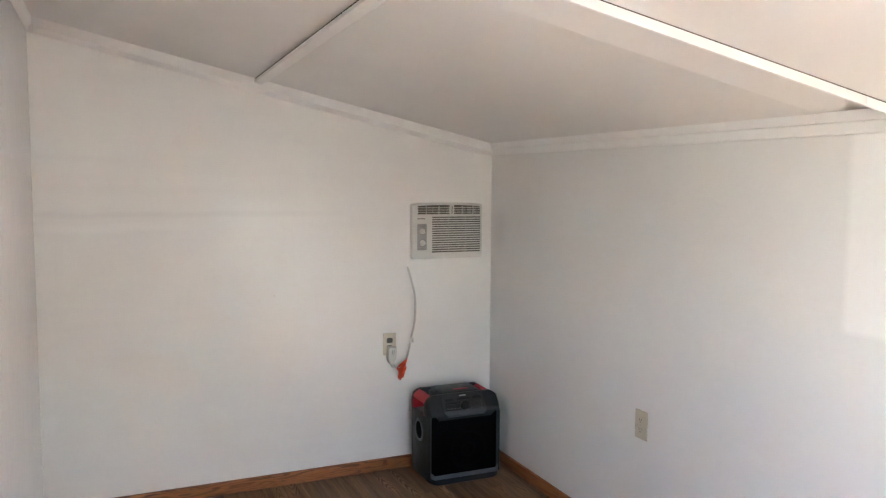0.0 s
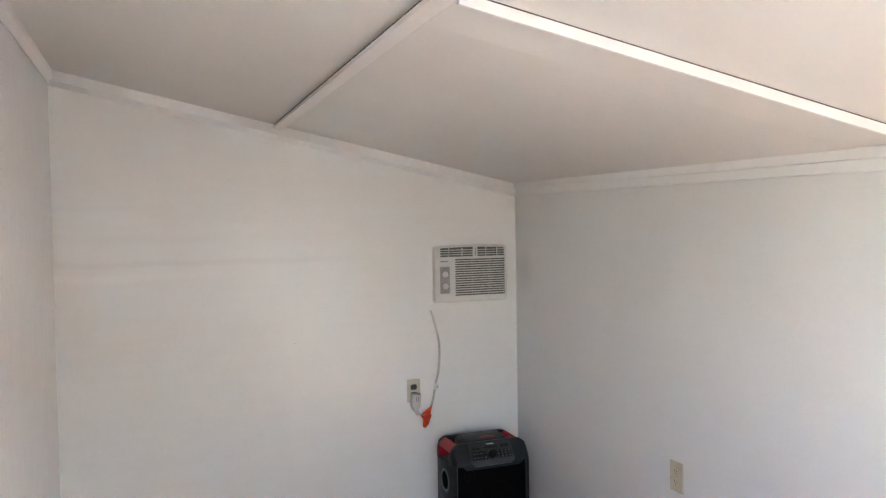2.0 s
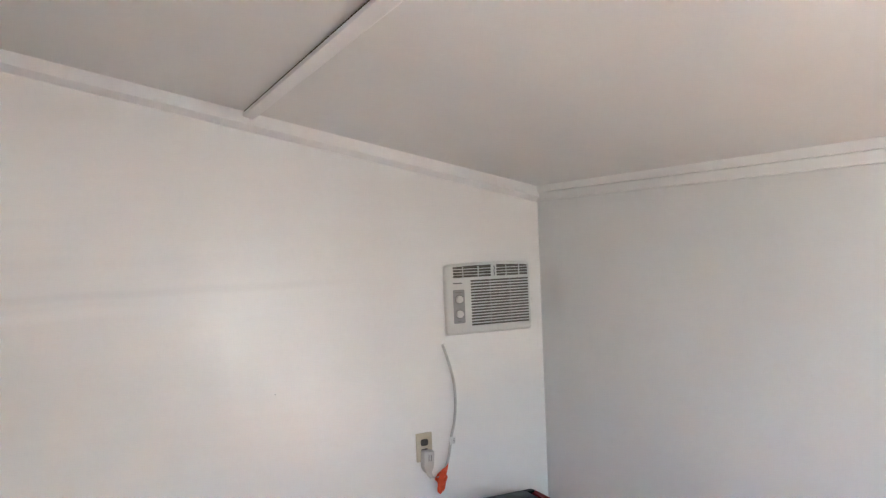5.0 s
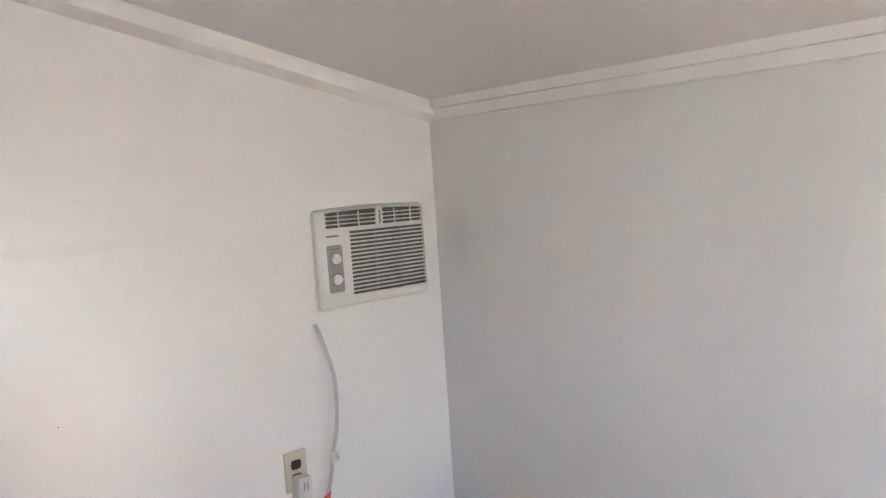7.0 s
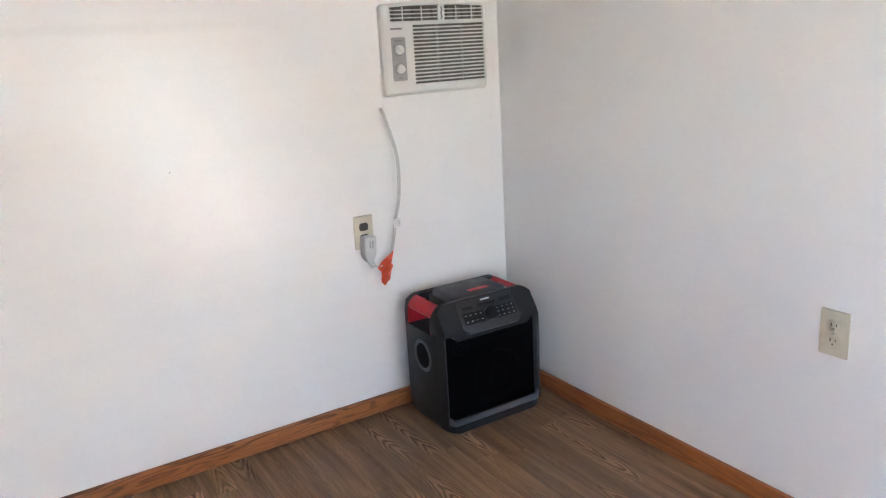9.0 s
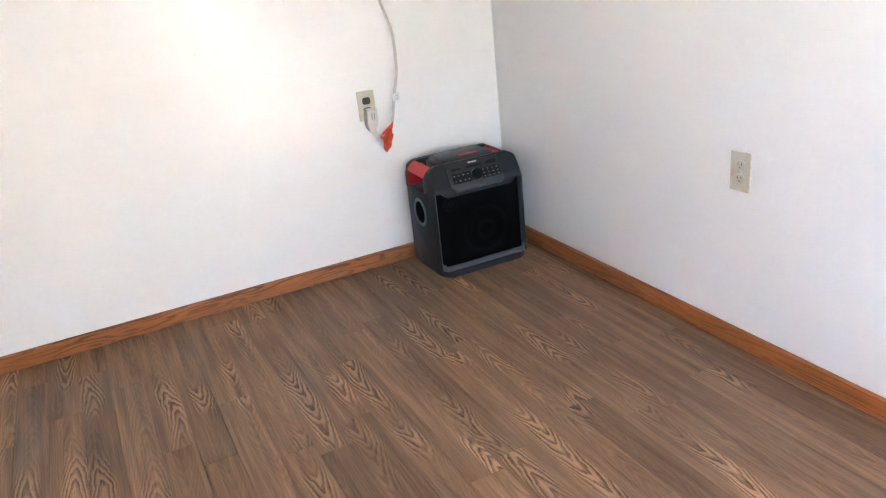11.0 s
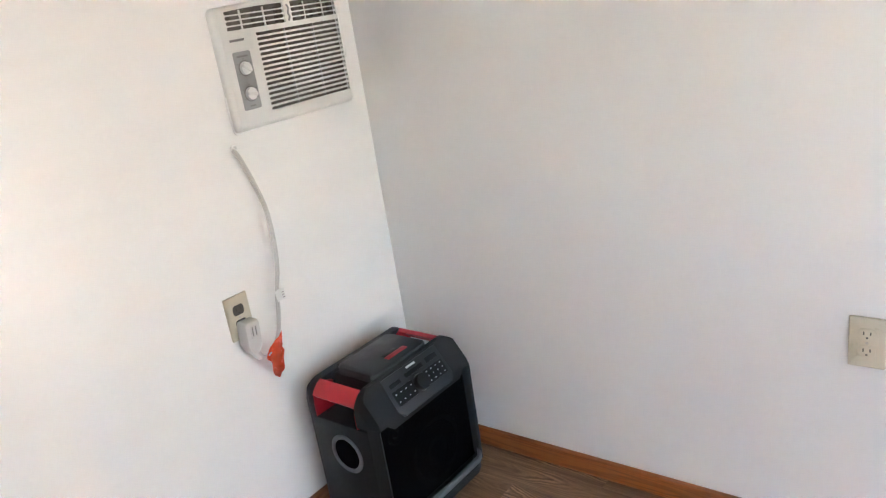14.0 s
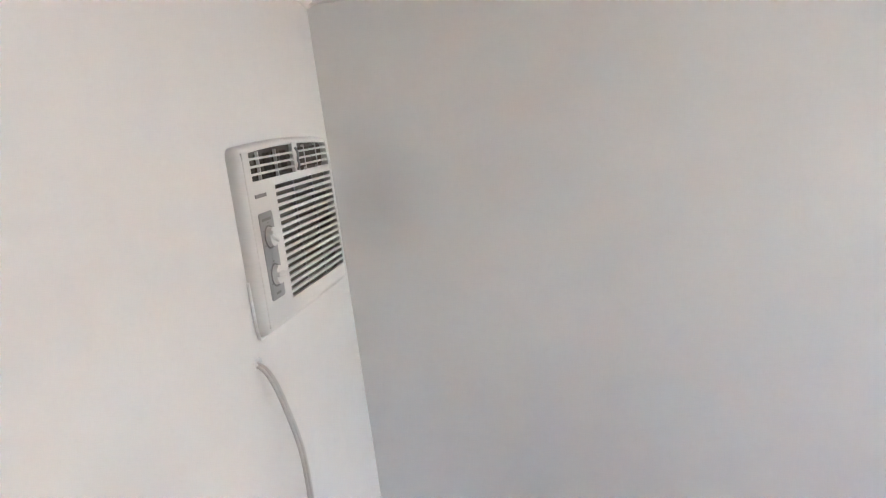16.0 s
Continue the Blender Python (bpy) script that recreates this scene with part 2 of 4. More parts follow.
TRIM = surface("white_trim_paint", (0.80, 0.785, 0.76), 0.38, vary=0.05, grain=0.1, grain_scale=90, rough_vary=0.05)
OAK_X = wood("oak_baseboard_long", (0.335, 0.122, 0.031), (0.095, 0.031, 0.008), 0.034, 0.26, 0, 0.44, 7, 0.85, 0.06)
OAK_Y = wood("oak_baseboard_side", (0.31, 0.101, 0.024), (0.13, 0.040, 0.010), 0.030, 0.5, 1, 0.40, 6, 0.65, 0.06)


def plank_wood():
    """Printed oak plank: nested arches down the middle of each plank, straight grain at its edges, fine pores."""
    m, nt, b = nodes_of("brown_vinyl_plank")
    tc = nt.nodes.new("ShaderNodeTexCoord")
    info = nt.nodes.new("ShaderNodeObjectInfo")
    sep = nt.nodes.new("ShaderNodeSeparateXYZ")
    nt.links.new(tc.outputs["Object"], sep.inputs[0])

    def calc(op, a, b_=None, c=None):
        n = nt.nodes.new("ShaderNodeMath")
        n.operation = op
        for k, v in enumerate((a, b_, c)):
            if v is None:
                continue
            if isinstance(v, (int, float)):
                n.inputs[k].default_value = v
            else:
                nt.links.new(v, n.inputs[k])
        return n.outputs[0]

    rnd = info.outputs["Random"]
    rnd2 = calc("FRACT", calc("MULTIPLY", rnd, 17.31))
    rnd3 = calc("FRACT", calc("MULTIPLY", rnd, 57.77))
    X = calc("MULTIPLY", sep.outputs["X"], 1 / 0.0935)
    Y = sep.outputs["Y"]

    def noise_at(xs, ys, seed, detail=2.0, rough=0.5):
        v = nt.nodes.new("ShaderNodeCombineXYZ")
        nt.links.new(calc("MULTIPLY_ADD", X, xs, calc("MULTIPLY", rnd, 31.0 + seed)), v.inputs[0])
        nt.links.new(calc("MULTIPLY_ADD", Y, ys, calc("MULTIPLY", rnd2, 47.0 + seed)), v.inputs[1])
        n = put(nt, "ShaderNodeTexNoise", Scale=1.0, Detail=detail, Roughness=rough)
        nt.links.new(v.outputs[0], n.inputs["Vector"])
        return n.outputs[0]

    def between(v, a, b_, lo=0.0, hi=1.0, smooth=True):
        n = nt.nodes.new("ShaderNodeMapRange")
        if smooth:
            n.interpolation_type = "SMOOTHSTEP"
        for key, val in (("From Min", a), ("From Max", b_), ("To Min", lo), ("To Max", hi)):
            n.inputs[key].default_value = val
        nt.links.new(v, n.inputs[0])
        return n.outputs[0]

    # middle of the arches, wandering along the plank; each plank's arches point one way
    mid = calc("ADD", calc("MULTIPLY_ADD", rnd3, 0.7, 0.15), calc("MULTIPLY_ADD", noise_at(0.1, 3.2, 3.0, 1.0), 0.8, -0.4))
    d = calc("ABSOLUTE", calc("SUBTRACT", X, mid))
    way = calc("SIGN", calc("SUBTRACT", rnd2, 0.5))
    arch = calc("MULTIPLY", calc("POWER", calc("ADD", d, 0.02), 1.6), 12.5)
    run = calc("ADD", calc("MULTIPLY", calc("MULTIPLY", Y, way), 15.0), calc("MULTIPLY", noise_at(0.05, 2.6, 9.0, 1.5), 3.0))
    wob = calc("MULTIPLY", noise_at(2.0, 7.0, 5.0, 4.0, 0.65), 2.5)
    saw = calc("FRACT", calc("ADD", calc("ADD", arch, run), wob))
    # late wood: dark edge that fades away, as in sawn oak
    rings = calc("MULTIPLY", between(saw, 0.15, 0.75), between(saw, 1.0, 0.78))
    broken = calc("MULTIPLY_ADD", noise_at(12.0, 9.0, 33.0, 3.0), 1.3, 0.35)
    # the figure shows down the middle of some planks, for a stretch
    figure = calc("MULTIPLY", between(d, 0.42, 0.24), between(noise_at(0.1, 2.1, 13.0, 1.5), 0.49, 0.62))
    amount = calc("MULTIPLY_ADD", figure, 0.47, 0.07)
    fine = calc("ADD", calc("MULTIPLY_ADD", noise_at(30.0, 3.2, 21.0, 3.0, 0.65), 0.85, -0.425),
                calc("MULTIPLY_ADD", noise_at(4.0, 2.0, 27.0, 3.0, 0.6), 1.3, -0.65))
    swing = calc("MULTIPLY", calc("MULTIPLY_ADD", calc("MULTIPLY", rings, broken), 1.3, -0.62), amount)
    level = calc("MULTIPLY_ADD", figure, -0.12, 0.60)
    dark = calc("MINIMUM", calc("MAXIMUM", calc("ADD", calc("ADD", level, swing), calc("MULTIPLY", fine, 0.74)), 0.0), 1.0)
    mix = nt.nodes.new("ShaderNodeMix")
    mix.data_type = "RGBA"
    mix.inputs["A"].default_value = (0.400, 0.236, 0.130, 1)
    mix.inputs["B"].default_value = (0.050, 0.0265, 0.0138, 1)
    nt.links.new(dark, mix.inputs["Factor"])
    tone = calc("MULTIPLY", calc("MULTIPLY_ADD", rnd3, 0.42, 0.76), calc("MULTIPLY_ADD", noise_at(1.1, 2.2, 2.0, 3.0), 0.75, 0.625))
    fin = nt.nodes.new("ShaderNodeVectorMath")
    fin.operation = "SCALE"
    nt.links.new(mix.outputs["Result"], fin.inputs[0])
    nt.links.new(tone, fin.inputs["Scale"])
    nt.links.new(fin.outputs[0], b.inputs["Base Color"])
    nt.links.new(calc("MULTIPLY_ADD", dark, 0.10, 0.46), b.inputs["Roughness"])
    b.inputs["Specular IOR Level"].default_value = 0.35
    bump = put(nt, "ShaderNodeBump", Strength=0.2, Distance=0.0006)
    bump.invert = True
    nt.links.new(dark, bump.inputs["Height"])
    nt.links.new(bump.outputs[0], b.inputs["Normal"])
    return m


PLANK = plank_wood()
# floor joints, and the painted shade in the gaps over the battens
JOINT_AND_SHADE = surface("dark_joint_and_shade", (0.07, 0.045, 0.03), 0.7)
GROUND = surface("dry_ground", (0.16, 0.15, 0.12), 0.95, vary=0.25, scale=1.5, grain=0.5, grain_scale=40, spec=0.2)


# ---- mesh helpers ----
def box(bm, x0, x1, y0, y1, z0, z1, bevel=0.0, segments=2):
    r = bmesh.ops.create_cube(bm, size=1.0, matrix=Matrix.LocRotScale(
        ((x0 + x1) / 2, (y0 + y1) / 2, (z0 + z1) / 2), None, (abs(x1 - x0), abs(y1 - y0), abs(z1 - z0))))
    if bevel:
        edges = list({e for v in r["verts"] for e in v.link_edges})
        bmesh.ops.bevel(bm, geom=edges, offset=bevel, segments=segments, profile=0.5, affect="EDGES")
    return r["verts"]


def mesh_of(name, bm, material, smooth=False):
    bmesh.ops.recalc_face_normals(bm, faces=bm.faces[:])
    me = bpy.data.meshes.new(name)
    bm.to_mesh(me)
    bm.free()
    for mat in (material if isinstance(material, (list, tuple)) else [material]):
        me.materials.append(mat)
    if smooth:
        me.shade_smooth()
        me.set_sharp_from_angle(angle=radians(35))
    return me


def structure(name, bm, material, label, category):
    return tagged(new(name, mesh_of(name, bm, material)), label, category, kind="structure")


def part(name, bm, material, parent, label="", smooth=True):
    ob = new(name, mesh_of(name, bm, material, smooth))
    ob.parent = parent
    if label:
        tagged(ob, label)
    return ob


def thing(name, at, label, category, group=""):
    ob = new(name)
    ob.matrix_world = at
    ob.empty_display_size = 0.05
    return tagged(ob, label, category, group)


def prism(bm, outline, m, depth):
    """A closed outline (u, v), extruded by depth along its own w, placed by the matrix m."""
    lo = [bm.verts.new(m @ Vector((u, v, 0))) for u, v in outline]
    hi = [bm.verts.new(m @ Vector((u, v, depth))) for u, v in outline]
    bm.faces.new(lo)
    bm.faces.new(hi)
    for i in range(len(lo)):
        j = (i + 1) % len(lo)
        bm.faces.new((lo[i], lo[j], hi[j], hi[i]))


def sheet(bm, us, vs, solid, place, d0, d1):
    """A slab over the grid us x vs with openings where solid(i, j) is false; place(u, v, d) gives the point."""
    made = {}

    def at(i, j, d):
        if (i, j, d) not in made:
            made[i, j, d] = bm.verts.new(place(us[i], vs[j], d))
        return made[i, j, d]

    def has(i, j):
        return 0 <= i < len(us) - 1 and 0 <= j < len(vs) - 1 and solid(i, j)

    for i in range(len(us) - 1):
        for j in range(len(vs) - 1):
            if not solid(i, j):
                continue
            for d in (d0, d1):
                bm.faces.new([at(i, j, d), at(i + 1, j, d), at(i + 1, j + 1, d), at(i, j + 1, d)])
            for di, dj, p, q in ((-1, 0, (i, j), (i, j + 1)), (1, 0, (i + 1, j), (i + 1, j + 1)),
                                 (0, -1, (i, j), (i + 1, j)), (0, 1, (i, j + 1), (i + 1, j + 1))):
                if not has(i + di, j + dj):
                    bm.faces.new([at(*p, d0), at(*q, d0), at(*q, d1), at(*p, d1)])


# ---- structure ----
bm = bmesh.new()
bmesh.ops.create_grid(bm, x_segments=1, y_segments=1, size=400, matrix=Matrix.Translation((0, 0, -0.22)))
structure("ground", bm, GROUND, "dry bare ground round the building", "ground")

bm = bmesh.new()
box(bm, WEST - WALL, WALL, SOUTH - WALL, WALL, -0.15, -0.004)
floor = structure("floor", bm, JOINT_AND_SHADE, "brown wood-look vinyl plank floor", "floor")

# wall behind the speaker, with the opening for the air conditioner
AC_X0, AC_X1, AC_Z0, AC_Z1 = -0.478, -0.061, 1.110, 1.402
TOP = "top"


def top_of(x, y):
    return ceiling_z(x, y) + 0.02


bm = bmesh.new()
sheet(bm, [WEST, AC_X0 + 0.02, AC_X1 - 0.02, 0.0], [0, AC_Z0 + 0.02, AC_Z1 - 0.02, TOP],
      lambda i, j: not (i == 1 and j == 1),
      lambda u, v, d: Vector((u, d, top_of(u, 0) if v == TOP else v)), 0.0, WALL)
structure("wall_north", bm, WHITE_NORTH, "white glossy painted panel wall with an air conditioner set in", "wall")
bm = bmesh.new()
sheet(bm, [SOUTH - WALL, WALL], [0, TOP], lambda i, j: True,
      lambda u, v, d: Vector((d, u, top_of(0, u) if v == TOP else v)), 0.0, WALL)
structure("wall_east", bm, WHITE_EAST, "white painted panel wall with a soft darker patch", "wall")
bm = bmesh.new()
WIN_Y0, WIN_Y1, WIN_Z0, WIN_Z1 = -4.05, -3.30, 1.00, 1.98
sheet(bm, [SOUTH - WALL, WIN_Y0, WIN_Y1, WALL], [0, WIN_Z0, WIN_Z1, TOP], lambda i, j: not (i == 1 and j == 1),
      lambda u, v, d: Vector((d, u, top_of(WEST, u) if v == TOP else v)), WEST - WALL, WEST)
structure("wall_west", bm, WHITE, "white painted panel wall with a window", "wall")
bm = bmesh.new()
BACK_X0, BACK_X1, BACK_Z0, BACK_Z1 = -0.80, -0.12, 0.40, 1.42
sheet(bm, [WEST, BACK_X0, BACK_X1, 0.0], [0, BACK_Z0, BACK_Z1, TOP], lambda i, j: not (i == 1 and j == 1),
      lambda u, v, d: Vector((u, d, top_of(u, SOUTH) if v == TOP else v)), SOUTH - WALL, SOUTH)
structure("wall_south", bm, WHITE, "white painted panel wall with an open window", "wall")

def batten_y(x):
    """Line of the cross batten, a little out of square."""
    return -2.283 - 0.07 * (x + 0.6)


def seam_x(y):
    """Line of the batten up the room."""
    return -1.255 + 0.012 * y


# ceiling: the sheet on the low side lifts a little towards the cross batten
def ceiling_point(u, v, d):
    y = batten_y(u) + v if abs(v + 0.1) < 0.35 and v != WALL else v
    lift = 0.022 if d == 0 and v == 0.004 and -1.265 < u < 0 else 0
    return Vector((u, y, ceiling_z(u, y) + d + lift))


bm = bmesh.new()
CREASE_X = [WEST - WALL, -1.275, -1.262, -0.02, 0.0, WALL]
CREASE_Y = [SOUTH - WALL, -0.002, 0.004, 0.24, WALL]
sheet(bm, CREASE_X, CREASE_Y, lambda i, j: True,
      lambda u, v, d: ceiling_point(u, v, d), 0.0, 0.06)
structure("ceiling", bm, CEILING, "white painted sloping panel ceiling", "ceiling")


def along_slope(bm, x0, x1, y, profile, segments=1):
    """A strip that follows the ceiling up the slope; profile is (y, z) relative to the wall and the ceiling."""
    pts = []
    for x in (x0, x1):
        yy = y(x) if callable(y) else y
        pts.append([bm.verts.new((x, yy + py, ceiling_z(x, yy) + pz)) for py, pz in profile])
    n = len(profile)
    for i in range(n):
        j = (i + 1) % n
        bm.faces.new((pts[0][i], pts[0][j], pts[1][j], pts[1][i]))
    bm.faces.new(pts[0])
    bm.faces.new(pts[1])


def along_wall(bm, y0, y1, x, profile):
    pts = []
    for y in (y0, y1):
        xx = x(y) if callable(x) else x
        pts.append([bm.verts.new((xx + px, y, ceiling_z(xx, y) + pz)) for px, pz in profile])
    n = len(profile)
    for i in range(n):
        j = (i + 1) % n
        bm.faces.new((pts[0][i], pts[0][j], pts[1][j], pts[1][i]))
    bm.faces.new(pts[0])
    bm.faces.new(pts[1])


COVE = [(-0.001, -0.064), (-0.003, -0.064), (-0.0415, -0.0450), (-0.0425, -0.0425), (-0.0415, 0.001), (-0.001, 0.001)]
bm = bmesh.new()
along_slope(bm, WEST + 0.0, -1.2529, 0, COVE)
structure("trim_1", bm, TRIM, "white painted chamfered trim under the ceiling", "trim")
bm = bmesh.new()
along_slope(bm, -1.2520, -0.001, 0, COVE)
structure("trim_2", bm, TRIM, "white painted chamfered trim under the ceiling", "trim")
# two stepped strips along the low wall
bm = bmesh.new()
along_wall(bm, SOUTH, -0.002, 0, [(-0.008, -0.058), (-0.014, -0.0575), (-0.016, -0.055), (-0.017, -0.024), (-0.001, -0.020), (-0.001, -0.045)])
structure("trim_3", bm, TRIM, "white painted flat trim strip on the low wall", "trim")
bm = bmesh.new()
along_wall(bm, SOUTH, -0.002, 0, [(-0.001, -0.0195), (-0.020, -0.0235), (-0.026, -0.021), (-0.030, 0.008), (-0.001, 0.004)])
structure("trim_4", bm, TRIM, "white painted cove strip under the ceiling", "trim")
bm = bmesh.new()
along_wall(bm, SOUTH, -0.002, WEST, [(0.001, -0.058), (0.005, -0.058), (0.02, -0.036), (0.022, -0.030), (0.022, -0.003), (0.001, -0.003)])
structure("trim_5", bm, TRIM, "white painted trim on the high wall", "trim")
# battens over the ceiling's joints; dark strips paint the shade where they have come away
bm = bmesh.new()
along_wall(bm, SOUTH, -0.041, seam_x, [(-0.021, -0.016), (0.014, -0.026), (0.020, -0.024), (0.021, -0.019), (0.021, 0.001), (-0.008, 0.001), (-0.008, -0.0045), (-0.021, -0.0045)])
structure("trim_6", bm, TRIM, "white painted batten over a ceiling joint", "trim")
BATTEN = [(-0.0055, -0.0270), (-0.0040, -0.0280), (0.004, -0.0275), (0.006, -0.025), (0.006, 0.024), (0.002, 0.024), (0.002, -0.0040), (-0.006, -0.0040)]
bm = bmesh.new()
SPLIT = seam_x(-2.24)
along_slope(bm, WEST + 0.024, SPLIT - 0.0225, batten_y, BATTEN)
structure("trim_7", bm, TRIM, "white painted cross batten on the ceiling", "trim")
bm = bmesh.new()
along_slope(bm, SPLIT + 0.0225, -0.146, batten_y, BATTEN)
structure("trim_11", bm, TRIM, "long white painted cross batten on the ceiling", "trim")
bm = bmesh.new()
along_slope(bm, -0.144, -0.010, batten_y, BATTEN)
structure("trim_8", bm, TRIM, "short end piece of the white cross batten", "trim")

# solid dark strip in place of the shade in the gap above the batten
bm = bmesh.new()
along_slope(bm, WEST + 0.024, -0.034, batten_y, [(-0.0035, -0.0038), (0.0015, -0.0038), (0.0015, 0.012), (-0.0035, 0.012)])
structure("trim_9", bm, JOINT_AND_SHADE, "dark strip for the shaded gap above the white cross batten", "trim")

# likewise beside the seam batten: the gap's shade as a dark strip
bm = bmesh.new()
along_wall(bm, SOUTH, -0.042, seam_x, [(-0.0165, -0.0042), (-0.0085, -0.0042), (-0.0085, 0.006), (-0.0165, 0.006)])
structure("trim_10", bm, JOINT_AND_SHADE, "dark strip for the shaded gap beside the white ceiling batten", "trim")

# oak baseboards with an eased top edge, a hair off the wall
BASE = [(-0.002, 0.0), (-0.008, 0.0), (-0.0085, 0.005), (-0.0135, 0.0065), (-0.0155, 0.010), (-0.0155, 0.0585), (-0.0145, 0.0625), (-0.0120, 0.0645), (-0.002, 0.0650)]


def board(name, m, length, mat):
    bm = bmesh.new()
    prism(bm, BASE, m, length)
    structure(name, bm, mat, "varnished oak baseboard with an eased top edge", "baseboard")


# u of the profile points into the wall, v up, w along the wall
board("baseboard_north", Matrix(((0, 0, -1, 0), (1, 0, 0, 0), (0, 1, 0, 0), (0, 0, 0, 1))), -WEST, OAK_X)
board("baseboard_east", Matrix(((1, 0, 0, 0), (0, 0, -1, -0.0160), (0, 1, 0, 0), (0, 0, 0, 1))), -SOUTH - 0.0165, OAK_Y)
board("baseboard_west", Matrix(((-1, 0, 0, WEST), (0, 0, -1, -0.0160), (0, 1, 0, 0), (0, 0, 0, 1))), -SOUTH - 0.0165, OAK_Y)


# ---- window in the high wall ----
def window(name, m, y0, y1, z0, z1):
    """An open window: frame and sill, built in a wall along y whose room side is -x."""
    w = tagged(new(name), "white framed open window with a projecting sill", "window", kind="structure")
    w.matrix_world = m
    bm = bmesh.new()
    box(bm, -0.045, 0.05, y0 - 0.03, y1 + 0.03, z0 - 0.022, z0, 0.004)
    part("window_sill", bm, TRIM, w)
    for a, b, c, d in ((y0 + 0.001, y1 - 0.001, z0 + 0.001, z0 + 0.035), (y0 + 0.001, y1 - 0.001, z1 - 0.035, z1 - 0.001),
                       (y0 + 0.001, y0 + 0.035, z0 + 0.036, z1 - 0.036), (y1 - 0.035, y1 - 0.001, z0 + 0.036, z1 - 0.036)):
        bm = bmesh.new()
        box(bm, 0.058, 0.082, a, b, c, d, 0.002)
        part("window_frame", bm, TRIM, w)


window("window_1", Matrix.Translation((WEST, 0, 0)) @ Matrix.Diagonal((-1, 1, 1, 1)), WIN_Y0, WIN_Y1, WIN_Z0, WIN_Z1)
window("window_2", Matrix.Translation((0, SOUTH, 0)) @ Matrix(((0, 1, 0, 0), (-1, 0, 0, 0), (0, 0, 1, 0), (0, 0, 0, 1))), BACK_X0, BACK_X1, BACK_Z0, BACK_Z1)


# ---- more materials ----
AC_WHITE = surface("off_white_plastic", (0.67, 0.655, 0.615), 0.42, vary=0.05, scale=9, grain=0.08, grain_scale=500)
AC_GREY = surface("grey_control_plastic", (0.30, 0.295, 0.285), 0.45, vary=0.06, grain=0.08, grain_scale=500)
AC_DARK = surface("dusty_coil", (0.135, 0.118, 0.10), 0.8, vary=0.3, scale=30, stretch=(1, 1, 6), grain=0.4, grain_scale=200)
METAL_CASE = surface("galvanised_case", (0.42, 0.42, 0.41), 0.5, metal=0.6, vary=0.1)
MARK = surface("grey_print", (0.22, 0.21, 0.20), 0.6)
BLACK_SHELL = surface("charcoal_plastic", (0.0115, 0.012, 0.0135), 0.5, vary=0.2, scale=14, grain=0.35, grain_scale=420, spec=0.3)
BLACK_PANEL = surface("dark_grey_panel", (0.021, 0.0225, 0.0255), 0.45, vary=0.12, scale=14, grain=0.15, grain_scale=420, spec=0.35)
BLACK_PAD = surface("black_button_pad", (0.006, 0.006, 0.007), 0.4, vary=0.1, spec=0.25)
SILVER_TRIM = surface("grey_bumper", (0.095, 0.10, 0.11), 0.42, spec=0.4, vary=0.12, scale=20, grain=0.15, grain_scale=420)
RED = surface("red_plastic", (0.40, 0.010, 0.020), 0.45, vary=0.1, scale=25, grain=0.12, grain_scale=420)
PORT_GREY = surface("dark_grey_ring", (0.095, 0.10, 0.11), 0.45, spec=0.35, vary=0.12, scale=20, grain=0.15, grain_scale=420)
DIM_TRIM = surface("dim_grey_trim", (0.045, 0.047, 0.052), 0.45, spec=0.35, vary=0.12, scale=20)
PORT_DARK = surface("port_hole_shade", (0.003, 0.003, 0.0035), 0.9, vary=0.2, spec=0.03)
PALE_PRINT = surface("pale_print", (0.55, 0.56, 0.57), 0.6)
ALMOND = surface("almond_plate", (0.50, 0.45, 0.335), 0.32, vary=0.05, scale=20)
BROWN_SOCKET = surface("brown_socket", (0.035, 0.028, 0.024), 0.4, vary=0.1)
SLOT = surface("socket_slot", (0.02, 0.018, 0.016), 0.7)
SCREW = surface("screw_metal", (0.45, 0.43, 0.38), 0.35, metal=0.8, vary=0.1)
CORD = surface("grey_cord_vinyl", (0.50, 0.48, 0.45), 0.45, vary=0.08, scale=30)
PLUG = surface("grey_plug_plastic", (0.53, 0.51, 0.48), 0.45, vary=0.06, scale=30, grain=0.1, grain_scale=500)
PAPER = surface("white_paper_label", (0.70, 0.69, 0.66), 0.7, vary=0.08, scale=40)
ORANGE = surface("orange_warning_label", (0.74, 0.090, 0.030), 0.24, vary=0.25, scale=60, grain=0.3, grain_scale=250)
PLASTER = surface("white_caulk", (0.78, 0.77, 0.75), 0.6, vary=0.1, scale=60, grain=0.5, grain_scale=150)


